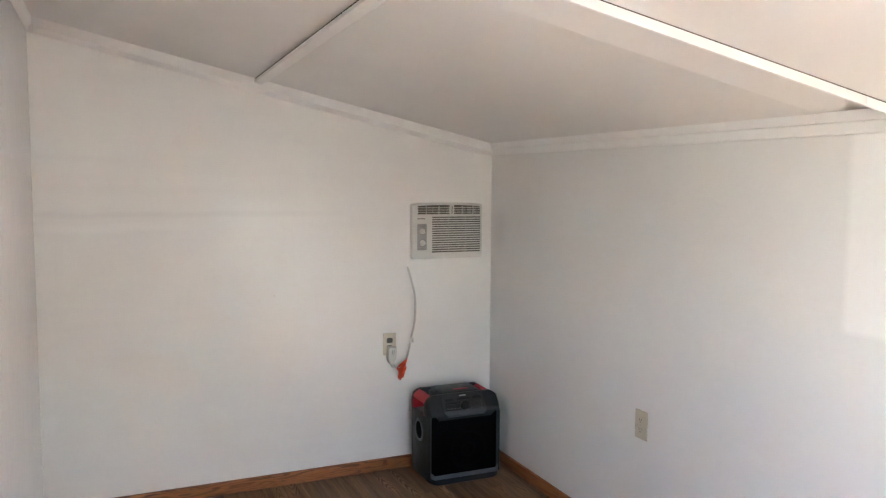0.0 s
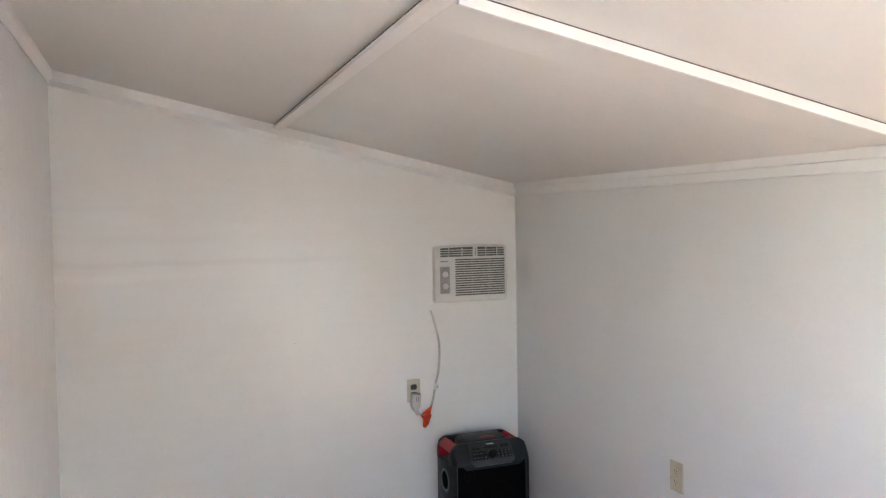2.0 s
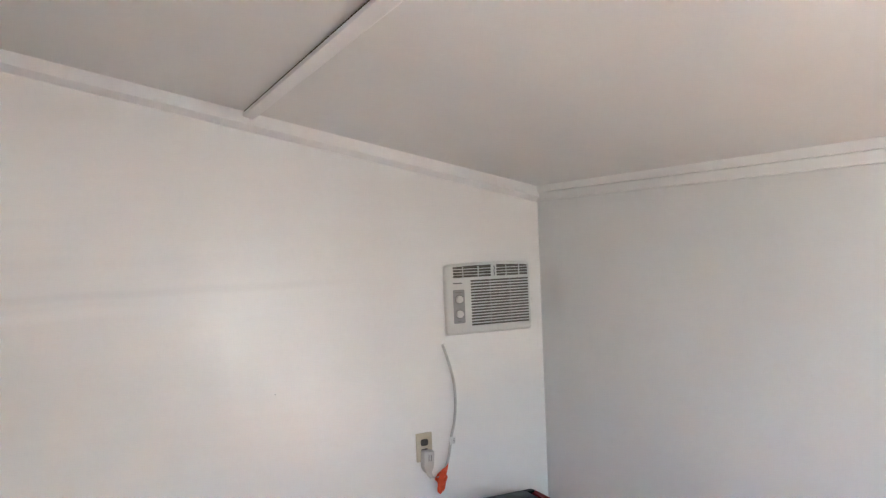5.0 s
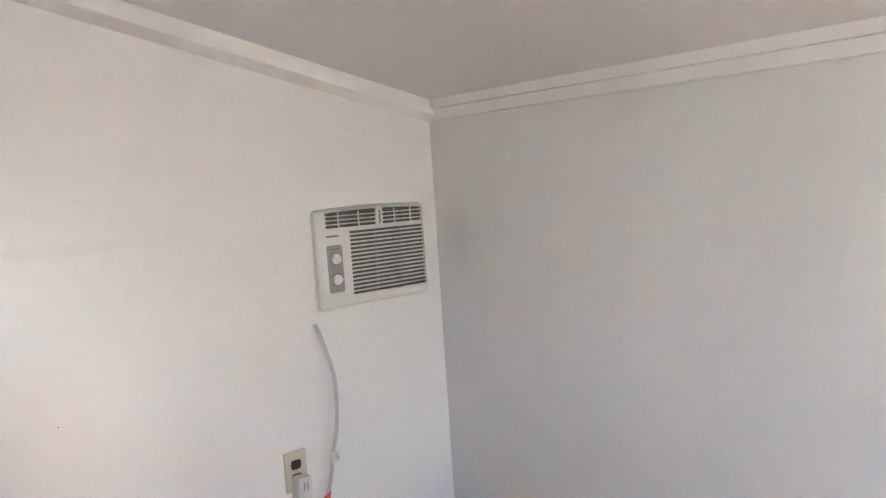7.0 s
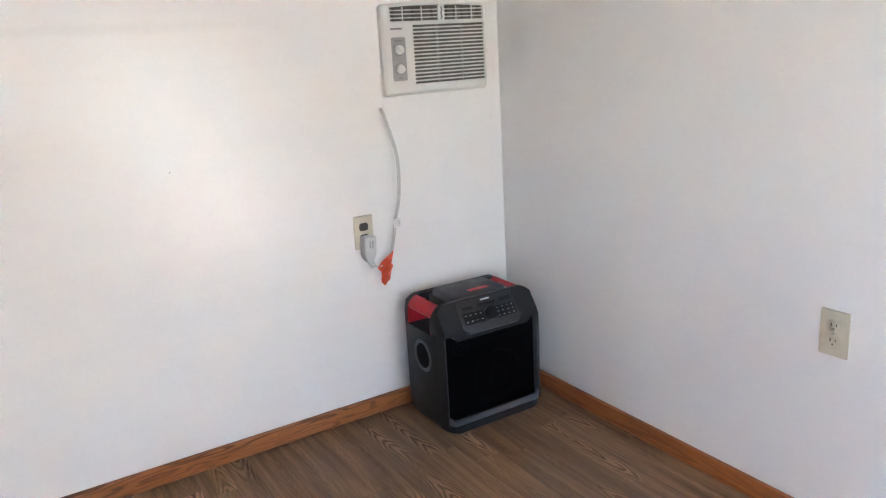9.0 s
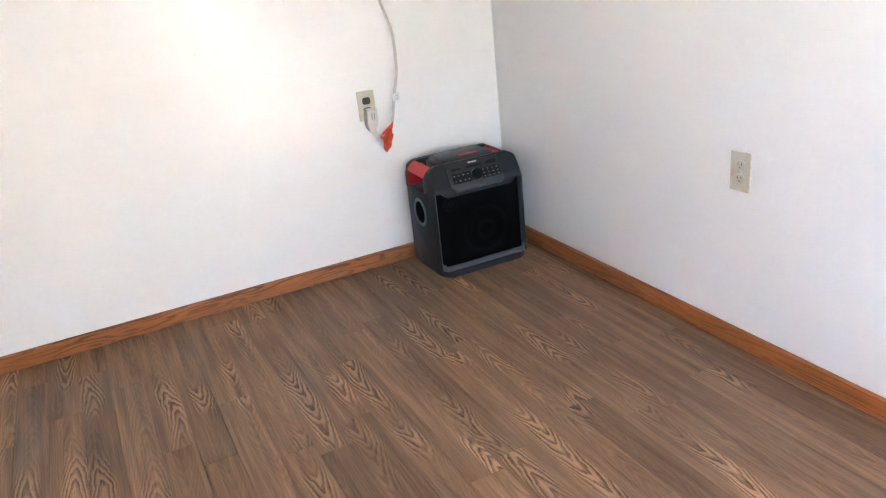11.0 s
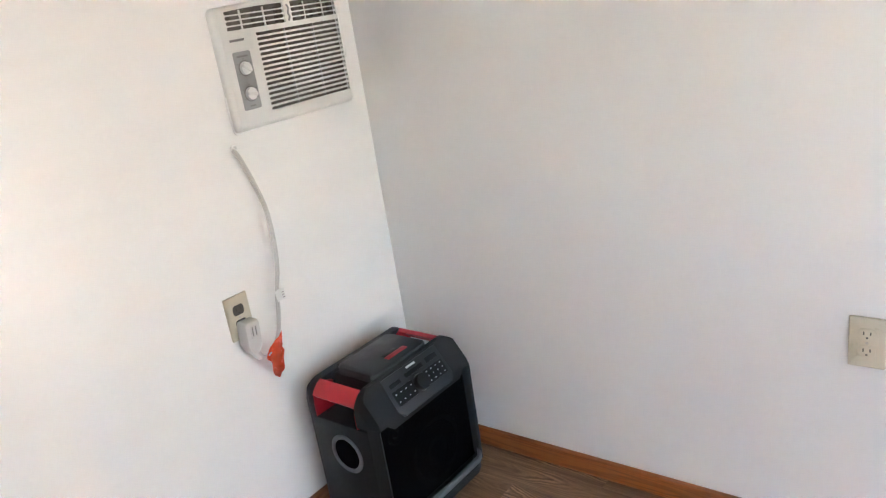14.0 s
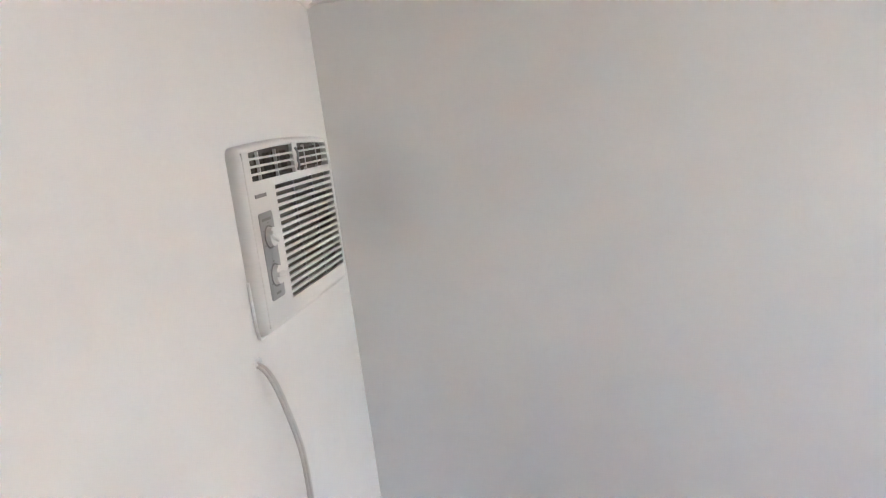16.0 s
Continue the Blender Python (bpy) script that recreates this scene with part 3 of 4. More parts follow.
def mesh_grille():
    """Black pressed-metal grille, finely perforated."""
    m, nt, b = nodes_of("black_speaker_grille")
    tc = nt.nodes.new("ShaderNodeTexCoord")
    vor = put(nt, "ShaderNodeTexVoronoi", Scale=330.0, Randomness=0.0)
    nt.links.new(tc.outputs["Object"], vor.inputs["Vector"])
    r = nt.nodes.new("ShaderNodeMapRange")
    r.inputs["From Min"].default_value, r.inputs["From Max"].default_value = 0.28, 0.42
    nt.links.new(vor.outputs["Distance"], r.inputs[0])
    mix = nt.nodes.new("ShaderNodeMix")
    mix.data_type = "RGBA"
    mix.inputs["A"].default_value = (0.0012, 0.0012, 0.0014, 1)
    mix.inputs["B"].default_value = (0.0045, 0.0045, 0.0052, 1)
    nt.links.new(r.outputs[0], mix.inputs["Factor"])
    nt.links.new(mix.outputs["Result"], b.inputs["Base Color"])
    b.inputs["Roughness"].default_value = 0.55
    b.inputs["Specular IOR Level"].default_value = 0.04
    bump = put(nt, "ShaderNodeBump", Strength=0.3, Distance=0.001)
    nt.links.new(r.outputs[0], bump.inputs["Height"])
    nt.links.new(bump.outputs[0], b.inputs["Normal"])
    return m


GRILLE = mesh_grille()
DRIVER = surface("driver_behind_mesh", (0.0030, 0.0030, 0.0034), 0.6, vary=0.3, scale=40, spec=0.08)


# ---- shape helpers ----
def rounded(x0, x1, z0, z1, r, n=4):
    pts = []
    for cx, cz, a in ((x1 - r, z0 + r, -90), (x1 - r, z1 - r, 0), (x0 + r, z1 - r, 90), (x0 + r, z0 + r, 180)):
        for k in range(n + 1):
            t = radians(a + 90 * k / n)
            pts.append((cx + r * math.cos(t), cz + r * math.sin(t)))
    return pts


# u to the right, v up, w out of the wall: for things on the north wall
ON_NORTH = Matrix(((1, 0, 0, 0), (0, 0, -1, 0), (0, 1, 0, 0), (0, 0, 0, 1)))
ON_EAST = Matrix(((0, 0, -1, 0), (-1, 0, 0, 0), (0, 1, 0, 0), (0, 0, 0, 1)))


def pad(bm, outline, m, w0, w1, soft=0.0):
    """A plate with the given outline, its front edge drawn in by soft."""
    cx = sum(p[0] for p in outline) / len(outline)
    cz = sum(p[1] for p in outline) / len(outline)
    hx = max(abs(p[0] - cx) for p in outline)
    hz = max(abs(p[1] - cz) for p in outline)
    rings = [(w0, 0.0), (w1 - soft, 0.0), (w1 - soft * 0.3, soft * 0.35), (w1, soft)] if soft else [(w0, 0.0), (w1, 0.0)]
    made = []
    for w, s in rings:
        made.append([bm.verts.new(m @ Vector((cx + (u - cx) * (1 - s / hx), cz + (v - cz) * (1 - s / hz), w))) for u, v in outline])
    for a, b in zip(made, made[1:]):
        for i in range(len(a)):
            j = (i + 1) % len(a)
            bm.faces.new((a[i], a[j], b[j], b[i]))
    bm.faces.new(made[0])
    bm.faces.new(made[-1])


def disc(bm, m, r0, r1, w0, w1, n=28):
    bmesh.ops.create_cone(bm, cap_ends=True, segments=n, radius1=r0, radius2=r1, depth=w1 - w0,
                          matrix=m @ Matrix.Translation((0, 0, (w0 + w1) / 2)))


def ring(bm, m, r_out, r_in, w0, w1, n=36, ease=0.0015):
    prof = [(r_in, w0), (r_in, w1 - ease), (r_in + ease, w1), (r_out - ease, w1), (r_out, w1 - ease), (r_out, w0)]
    loops = []
    for r, w in prof:
        loops.append([bm.verts.new(m @ Vector((r * math.cos(2 * math.pi * k / n), r * math.sin(2 * math.pi * k / n), w))) for k in range(n)])
    for a, b in zip(loops, loops[1:] + loops[:1]):
        for i in range(n):
            j = (i + 1) % n
            bm.faces.new((a[i], a[j], b[j], b[i]))


def tube(bm, pts, radius, n=10, flat=1.0, samples=8):
    """A round cord through the points (smoothed)."""
    P = [Vector(p) for p in pts]
    line = []
    for i in range(len(P) - 1):
        p0, p1, p2, p3 = P[max(i - 1, 0)], P[i], P[i + 1], P[min(i + 2, len(P) - 1)]
        for k in range(samples):
            t = k / samples
            line.append(0.5 * ((2 * p1) + (p2 - p0) * t + (2 * p0 - 5 * p1 + 4 * p2 - p3) * t * t + (3 * p1 - p0 - 3 * p2 + p3) * t ** 3))
    line.append(P[-1])
    loops = []
    for i, p in enumerate(line):
        d = (line[min(i + 1, len(line) - 1)] - line[max(i - 1, 0)]).normalized()
        a = d.cross(Vector((0, 1, 0.02))).normalized()
        b = d.cross(a)
        loops.append([bm.verts.new(p + radius * (math.cos(2 * math.pi * k / n) * a + flat * math.sin(2 * math.pi * k / n) * b)) for k in range(n)])
    for a, b in zip(loops, loops[1:]):
        for i in range(n):
            j = (i + 1) % n
            bm.faces.new((a[i], a[j], b[j], b[i]))
    bm.faces.new(loops[0])
    bm.faces.new(loops[-1])


# ---- air conditioner in the wall ----
def air_conditioner():
    W, H = AC_X1 - AC_X0, AC_Z1 - AC_Z0
    ac = thing("air_conditioner", pose(AC_X0, 0, AC_Z0),
               "off-white window air conditioner set through the wall, two knobs", "air conditioner")

    def u(f):
        return f * W

    def v(f):
        return (1 - f) * H

    slot = 0.0074
    m_l, m_r, m_t, m_b = u(0.282), u(0.968), v(0.243), v(0.868)
    pitch = (m_t - m_b) / 15
    up_t, up_b = v(0.048), v(0.172)
    up_pitch = (up_t - up_b) / 3
    groups = ((u(0.085), u(0.528)), (u(0.585), u(0.962)))
    r = slot / 2
    holes = [[(m_l, m_b - r), (m_r, m_b - r), (m_r, m_t + r), (m_l, m_t + r)]]
    ru = 0.0043
    for a, b in groups:
        holes.append([(a, up_b - ru), (b, up_b - ru), (b, up_t + ru), (a, up_t + ru)])
    front = 0.021
    # rounded bezel round a flat face
    bm = bmesh.new()
    out = rounded(0, W, 0, H, 0.015, 6)
    at = max(range(len(out)), key=lambda k: (out[k][1], out[k][0]))
    out[at + 1:at + 1] = [(W - 0.015 - (W - 0.030) * k / 12, H) for k in range(1, 12)]
    loops = []

    def arch(p, q):
        """The top edge rises a little towards the middle."""
        return q + 0.007 * (1 - (2 * p / W - 1) ** 2) if q > H * 0.8 else q

    for w, s in ((0.0, 0.0), (0.008, 0.0004), (0.014, 0.002), (0.0185, 0.006), (front - 0.0008, 0.0115), (front - 0.005, 0.0122)):
        loops.append([bm.verts.new(ON_NORTH @ Vector((W / 2 + (p - W / 2) * (1 - 2 * s / W), arch(p, H / 2 + (q - H / 2) * (1 - 2 * s / H)), w))) for p, q in out])
    for a, b in zip(loops, loops[1:]):
        for i in range(len(a)):
            j = (i + 1) % len(a)
            bm.faces.new((a[i], a[j], b[j], b[i]))
    part("bezel", bm, AC_WHITE, ac)
    e = 0.0118
    us = sorted({e, W - e, m_l, m_r, *(x for g in groups for x in g), *(e + (W - 2 * e) * k / 12 for k in range(1, 12))})
    vs = sorted({e, H - e, m_b - r, m_t + r, up_b - ru, up_t + ru})

    def solid(i, j):
        x, z = (us[i] + us[i + 1]) / 2, (vs[j] + vs[j + 1]) / 2
        return not any(min(q[0] for q in loop) < x < max(q[0] for q in loop) and min(q[1] for q in loop) < z < max(q[1] for q in loop) for loop in holes)

    bm = bmesh.new()
    sheet(bm, us, vs, solid, lambda p, q, d: Vector((p, d, arch(p, q) if q == vs[-1] else q)), -front, -front + 0.006)
    part("front_panel", bm, AC_WHITE, ac, smooth=False)

    def slat(a, b, lo, hi, rr):
        """The bar between two slots whose middles lie at lo and hi, with rounded slot ends."""
        bm = bmesh.new()
        xs = [rr * (1 - math.cos(radians(30 * k))) for k in range(4)]
        xs = [(a + x, x) for x in xs] + [(b - x, x) for x in reversed(xs)]
        rows = []
        for x, e in xs:
            half = math.sqrt(max(rr * rr - (rr - e) ** 2, 0.0))
            rows.append([bm.verts.new((x, y, z)) for y in (-front + 0.0006, -front + 0.0062) for z in (lo + half, hi - half)])
        for p, q in zip(rows, rows[1:]):
            for i, j in ((0, 1), (1, 3), (3, 2), (2, 0)):
                bm.faces.new((p[i], p[j], q[j], q[i]))
        bm.faces.new([rows[0][i] for i in (0, 1, 3, 2)])
        bm.faces.new([rows[-1][i] for i in (0, 1, 3, 2)])
        return bm

    grille = part("intake_grille", slat(m_l, m_r, m_b, m_b + pitch, r), AC_WHITE, ac, "slotted off-white intake grille", False)
    for k in range(1, 15):
        ob = new("slat", grille.data) if k > 1 else None
        if ob is None:
            ob = part("slat", slat(m_l, m_r, m_b + pitch, m_b + 2 * pitch, r), AC_WHITE, grille, smooth=False)
            first = ob
            continue
        ob.data = first.data
        ob.location = (0, 0, (k - 1) * pitch)
        ob.parent = grille
    for f in (0.52, 0.755):
        bm = bmesh.new()
        box(bm, u(f) - 0.0012, u(f) + 0.0012, -front + 0.007, -front + 0.012, m_b - r, m_t + r)
        part("rib", bm, AC_GREY, grille, smooth=False)
    for (a, b), ribs in zip(groups, ((0.21, 0.385), (0.71, 0.865))):
        outlet = part("air_outlet", slat(a, b, up_b, up_b + up_pitch, ru), AC_WHITE, ac, "slotted air outlet", False)
        for k in (1, 2):
            ob = new("slat", outlet.data)
            ob.location = (0, 0, k * up_pitch)
            ob.parent = outlet
        for f in ribs:
            bm = bmesh.new()
            box(bm, u(f) - 0.0013, u(f) + 0.0013, -front + 0.007, -front + 0.012, up_b - ru, up_t + ru)
            part("rib", bm, AC_WHITE, outlet, smooth=False)
        # swivelling vanes deep in the outlet
        for k in range(5):
            x = a + (b - a) * (k + 0.5) / 5
            bm = bmesh.new()
            box(bm, -0.0008, 0.0008, -0.005, 0.005, up_b, up_t)
            bmesh.ops.rotate(bm, verts=bm.verts, cent=(0, 0, 0), matrix=Matrix.Rotation(radians(35), 3, "Z"))
            bmesh.ops.translate(bm, verts=bm.verts, vec=(x, -0.009, 0))
            part("vane", bm, AC_DARK, outlet, smooth=False)
    # wavy louvre lever between the outlets
    bm = bmesh.new()
    tube(bm, [(u(0.553), -front - 0.001, up_t + 0.002), (u(0.558), -front - 0.004, up_t - 0.008), (u(0.550), -front - 0.004, v(0.115)),
              (u(0.557), -front - 0.004, up_b + 0.008), (u(0.552), -front - 0.001, up_b - 0.002)], 0.0024, 8)
    part("louvre_lever", bm, AC_GREY, ac, "grey wavy lever")
    # fins behind the slots
    bm = bmesh.new()
    box(bm, u(0.04), u(0.985), -0.004, 0.0, v(0.93), v(0.205))
    part("cooling_coil", bm, AC_DARK, ac, "dusty dark coil behind the slots", False)
    bm = bmesh.new()
    box(bm, u(0.045), u(0.98), -0.004, 0.0, v(0.198), v(0.02))
    part("air_duct", bm, AC_DARK, ac, smooth=False)
    bm = bmesh.new()
    box(bm, 0.024, W - 0.024, 0.040, 0.38, 0.024, H - 0.024, 0.004)
    part("case", bm, METAL_CASE, ac, "galvanised case running out through the wall")
    # controls
    bm = bmesh.new()
    pad(bm, rounded(u(0.080), u(0.208), v(0.832), v(0.356), 0.005), ON_NORTH, front - 0.001, front + 0.0012, 0.0008)
    panel = part("control_panel", bm, AC_GREY, ac, "grey control panel")
    for f, turn in ((0.492, -32), (0.702, -8)):
        m = Matrix.Translation((u(0.146), -front - 0.001, v(f))) @ ON_NORTH
        bm = bmesh.new()
        ring(bm, m, 0.0190, 0.0168, 0.0, 0.0016, 32, 0.0004)
        part("dial_ring", bm, MARK, panel)
        bm = bmesh.new()
        disc(bm, m, 0.0155, 0.0148, 0.0, 0.008, 32)
        g = m @ Matrix.Rotation(radians(turn), 4, "Z")
        pad(bm, rounded(-0.0150, 0.0150, -0.0042, 0.0042, 0.003), g, 0.006, 0.0125, 0.002)
        part("knob", bm, AC_WHITE, panel, "off-white round knob with a raised grip")
        for k in range(5):
            t = radians(210 - 60 * k)
            bm = bmesh.new()
            c = (0.0225 * math.cos(t), 0.0225 * math.sin(t))
            pad(bm, [(c[0] - 0.0022, c[1] - 0.001), (c[0] + 0.0022, c[1] - 0.001), (c[0] + 0.0022, c[1] + 0.001), (c[0] - 0.0022, c[1] + 0.001)], m, 0.0005, 0.0009)
            part("printed_mark", bm, MARK, panel, smooth=False)
    for a, b, c, d in ((0.105, 0.183, 0.402, 0.388), (0.125, 0.165, 0.808, 0.795)):
        bm = bmesh.new()
        pad(bm, [(u(a), v(c)), (u(b), v(c)), (u(b), v(d)), (u(a), v(d))], ON_NORTH, front + 0.001, front + 0.0016)
        part("printed_mark", bm, MARK, panel, smooth=False)
    bm = bmesh.new()
    pad(bm, [(u(0.082), v(0.275)), (u(0.185), v(0.275)), (u(0.185), v(0.256)), (u(0.082), v(0.256))], ON_NORTH, front, front + 0.0008)
    part("maker_badge", bm, MARK, ac, "small grey badge", False)
    # filter tab on the edge, clip on the top, bead of old caulk below
    bm = bmesh.new()
    box(bm, W - 0.003, W + 0.004, -0.016, -0.006, v(0.585), v(0.535), 0.001)
    part("filter_tab", bm, AC_WHITE, ac)
    bm = bmesh.new()
    box(bm, u(0.80), u(0.825), -0.014, -0.004, H - 0.001, H + 0.003, 0.001)
    part("clip", bm, AC_GREY, ac)
    bm = bmesh.new()
    tube(bm, [(-0.001, -0.002, 0.09), (-0.002, -0.003, 0.05), (0.000, -0.003, 0.02), (0.004, -0.004, -0.001), (0.03, -0.003, -0.002), (0.075, -0.002, -0.001)], 0.0026, 6)
    part("caulk_bead", bm, PLASTER, ac, "ragged bead of caulk")
    return ac


air_conditioner()


# ---- electrical outlets ----
def receptacle(parent, m, z, face, plugged=False):
    bm = bmesh.new()
    out = []
    for k in range(24):
        t = 2 * math.pi * k / 24
        out.append((max(-0.0165, min(0.0165, 0.0178 * math.cos(t))), z + max(-0.0135, min(0.0135, 0.0178 * math.sin(t)))))
    pad(bm, out, m, 0.003, 0.0072, 0.0006)
    sock = part("socket", bm, face, parent)
    if not plugged:
        for x, h in ((-0.0064, 0.0042), (0.0064, 0.0036)):
            bm = bmesh.new()
            pad(bm, [(x - 0.0012, z + 0.003 - h), (x + 0.0012, z + 0.003 - h), (x + 0.0012, z + 0.003 + h), (x - 0.0012, z + 0.003 + h)], m, 0.006, 0.0074)
            part("slot", bm, SLOT, sock, smooth=False)
        bm = bmesh.new()
        disc(bm, m @ Matrix.Translation((0, z - 0.0075, 0)), 0.0024, 0.0024, 0.006, 0.0074, 12)
        part("ground_hole", bm, SLOT, sock, smooth=False)


def wall_outlet(at, m, label, face, plugged):
    o = thing("wall_outlet", at, label, "outlet", "wall outlets")
    bm = bmesh.new()
    pad(bm, rounded(-0.0352, 0.0352, -0.0575, 0.0575, 0.0025), m, 0.0, 0.0062, 0.0025)
    part("cover_plate", bm, ALMOND, o, "almond plastic cover plate")
    receptacle(o, m, 0.0195, face)
    receptacle(o, m, -0.0195, face, plugged)
    bm = bmesh.new()
    disc(bm, m, 0.0033, 0.0028, 0.0055, 0.0073, 14)
    part("screw", bm, SCREW, o)
    return o


wall_outlet(pose(-0.5925, 0, 0.6705), ON_NORTH, "almond wall outlet with dark sockets, a plug in the lower one", BROWN_SOCKET, True)
wall_outlet(pose(0, -1.3070, 0.5490), ON_EAST, "almond duplex wall outlet with empty sockets", ALMOND, False)


# ---- plug, cord and labels ----
def power_cord():
    cord = thing("power_cord", pose(0, 0, 0), "grey power cord hanging from the wall to a plug", "power cord")
    bm = bmesh.new()
    path = [(-0.490, 0.004, 1.075), (-0.491, -0.012, 1.067), (-0.487, -0.024, 1.040), (-0.475, -0.031, 0.990), (-0.461, -0.037, 0.92),
            (-0.459, -0.038, 0.84), (-0.466, -0.037, 0.765), (-0.482, -0.034, 0.700), (-0.492, -0.032, 0.640), (-0.506, -0.031, 0.590),
            (-0.530, -0.031, 0.560), (-0.556, -0.032, 0.549), (-0.574, -0.034, 0.556), (-0.581, -0.034, 0.575)]
    tube(bm, path, 0.0034, 10, 1.0)
    part("cord", bm, CORD, cord)
    bm = bmesh.new()
    tube(bm, [(x - 0.0046, y + 0.003, z) for x, y, z in path], 0.0028, 8)
    part("cord", bm, CORD, cord)
    # plug body, tapering to the cord
    plug_m = Matrix.Translation((-0.5885, 0, 0.620)) @ Matrix.Rotation(radians(4), 4, "Y")
    bm = bmesh.new()
    out = [(-0.023, 0.034), (-0.019, 0.040), (0.019, 0.040), (0.023, 0.034), (0.023, -0.022), (0.016, -0.038), (0.009, -0.048), (-0.009, -0.048), (-0.016, -0.038), (-0.023, -0.022)]
    pad(bm, out, plug_m @ ON_NORTH, 0.0075, 0.042, 0.007)
    plug = part("plug", bm, PLUG, cord, "bulky grey plug with test buttons")
    bm = bmesh.new()
    pad(bm, rounded(-0.009, 0.011, -0.004, 0.030, 0.002), plug_m @ ON_NORTH, 0.0415, 0.0428, 0.0005)
    part("label_field", bm, CORD, plug)
    for x, w in ((-0.004, 0.0016), (0.006, 0.0016)):
        bm = bmesh.new()
        pad(bm, [(x - w, 0.002), (x + w, 0.002), (x + w, 0.026), (x - w, 0.026)], plug_m @ ON_NORTH, 0.0426, 0.0433)
        part("printed_mark", bm, MARK, plug, smooth=False)
    bm = bmesh.new()
    tube(bm, [(-0.590, -0.022, 0.577), (-0.586, -0.026, 0.562), (-0.577, -0.030, 0.553)], 0.0075, 10)
    part("strain_relief", bm, PLUG, plug)
    # folded white label round the cord
    bm = bmesh.new()
    P = [(-0.494, -0.040, 0.672), (-0.484, -0.045, 0.677), (-0.474, -0.048, 0.675), (-0.469, -0.044, 0.679)]
    lo = [bm.verts.new(p) for p in P]
    hi = [bm.verts.new((x + 0.003 * (i % 2) - 0.002, y + 0.003, z + 0.030 - 0.004 * (i == 3))) for i, (x, y, z) in enumerate(P)]
    for i in range(3):
        bm.faces.new((lo[i], lo[i + 1], hi[i + 1], hi[i]))
    bmesh.ops.solidify(bm, geom=bm.faces[:], thickness=0.0008)
    tag = part("paper_label", bm, PAPER, cord, "creased white paper label", False)
    for z in (0.683, 0.690, 0.697):
        bm = bmesh.new()
        box(bm, -0.482, -0.475, -0.0482, -0.0476, z - 0.001, z + 0.001)
        part("printed_mark", bm, MARK, tag, smooth=False)
    # orange warning label: a crumpled sleeve hanging off the bend
    bm = bmesh.new()
    nu, nv = 9, 11
    corners = [Vector((-0.564, -0.036, 0.553)), Vector((-0.508, -0.036, 0.600)), Vector((-0.519, -0.044, 0.520)), Vector((-0.552, -0.046, 0.482))]
    rng = random.Random(5)
    grid = []
    for i in range(nu + 1):
        row = []
        for j in range(nv + 1):
            a, b = i / nu, j / nv
            p = corners[0].lerp(corners[1], a).lerp(corners[3].lerp(corners[2], a), b)
            fold = 0.006 * math.sin(5.5 * a + 2.2 * b) + 0.003 * math.sin(11 * a * b + 4 * b)
            edge = 0.004 * math.sin(9 * b + 1) * (1 if i == nu else -1 if i == 0 else 0)
            row.append(bm.verts.new(p + Vector((edge, fold - 0.004, edge + rng.uniform(-0.001, 0.001)))))
        grid.append(row)
    for i in range(nu):
        for j in range(nv):
            bm.faces.new((grid[i][j], grid[i + 1][j], grid[i + 1][j + 1], grid[i][j + 1]))
    bmesh.ops.solidify(bm, geom=bm.faces[:], thickness=0.0009)
    part("warning_label", bm, ORANGE, cord, "crumpled glossy orange warning label")
    # torn hole where the cord leaves the wall
    bm = bmesh.new()
    n = 14
    a = [bm.verts.new((-0.490 + 0.0050 * math.cos(2 * math.pi * k / n), -0.0005, 1.075 + 0.0050 * math.sin(2 * math.pi * k / n))) for k in range(n)]
    b = [bm.verts.new((-0.489 + rng.uniform(0.006, 0.011) * math.cos(2 * math.pi * k / n), -rng.uniform(0.001, 0.005), 1.076 + rng.uniform(0.006, 0.010) * math.sin(2 * math.pi * k / n))) for k in range(n)]
    c = [bm.verts.new((-0.489 + 0.012 * math.cos(2 * math.pi * k / n), 0.001, 1.076 + 0.011 * math.sin(2 * math.pi * k / n))) for k in range(n)]
    for p, q in ((a, b), (b, c)):
        for i in range(n):
            j = (i + 1) % n
            bm.faces.new((p[i], p[j], q[j], q[i]))
    part("torn_edge", bm, PLASTER, cord, "torn white edge of the cord hole")
    return cord


power_cord()


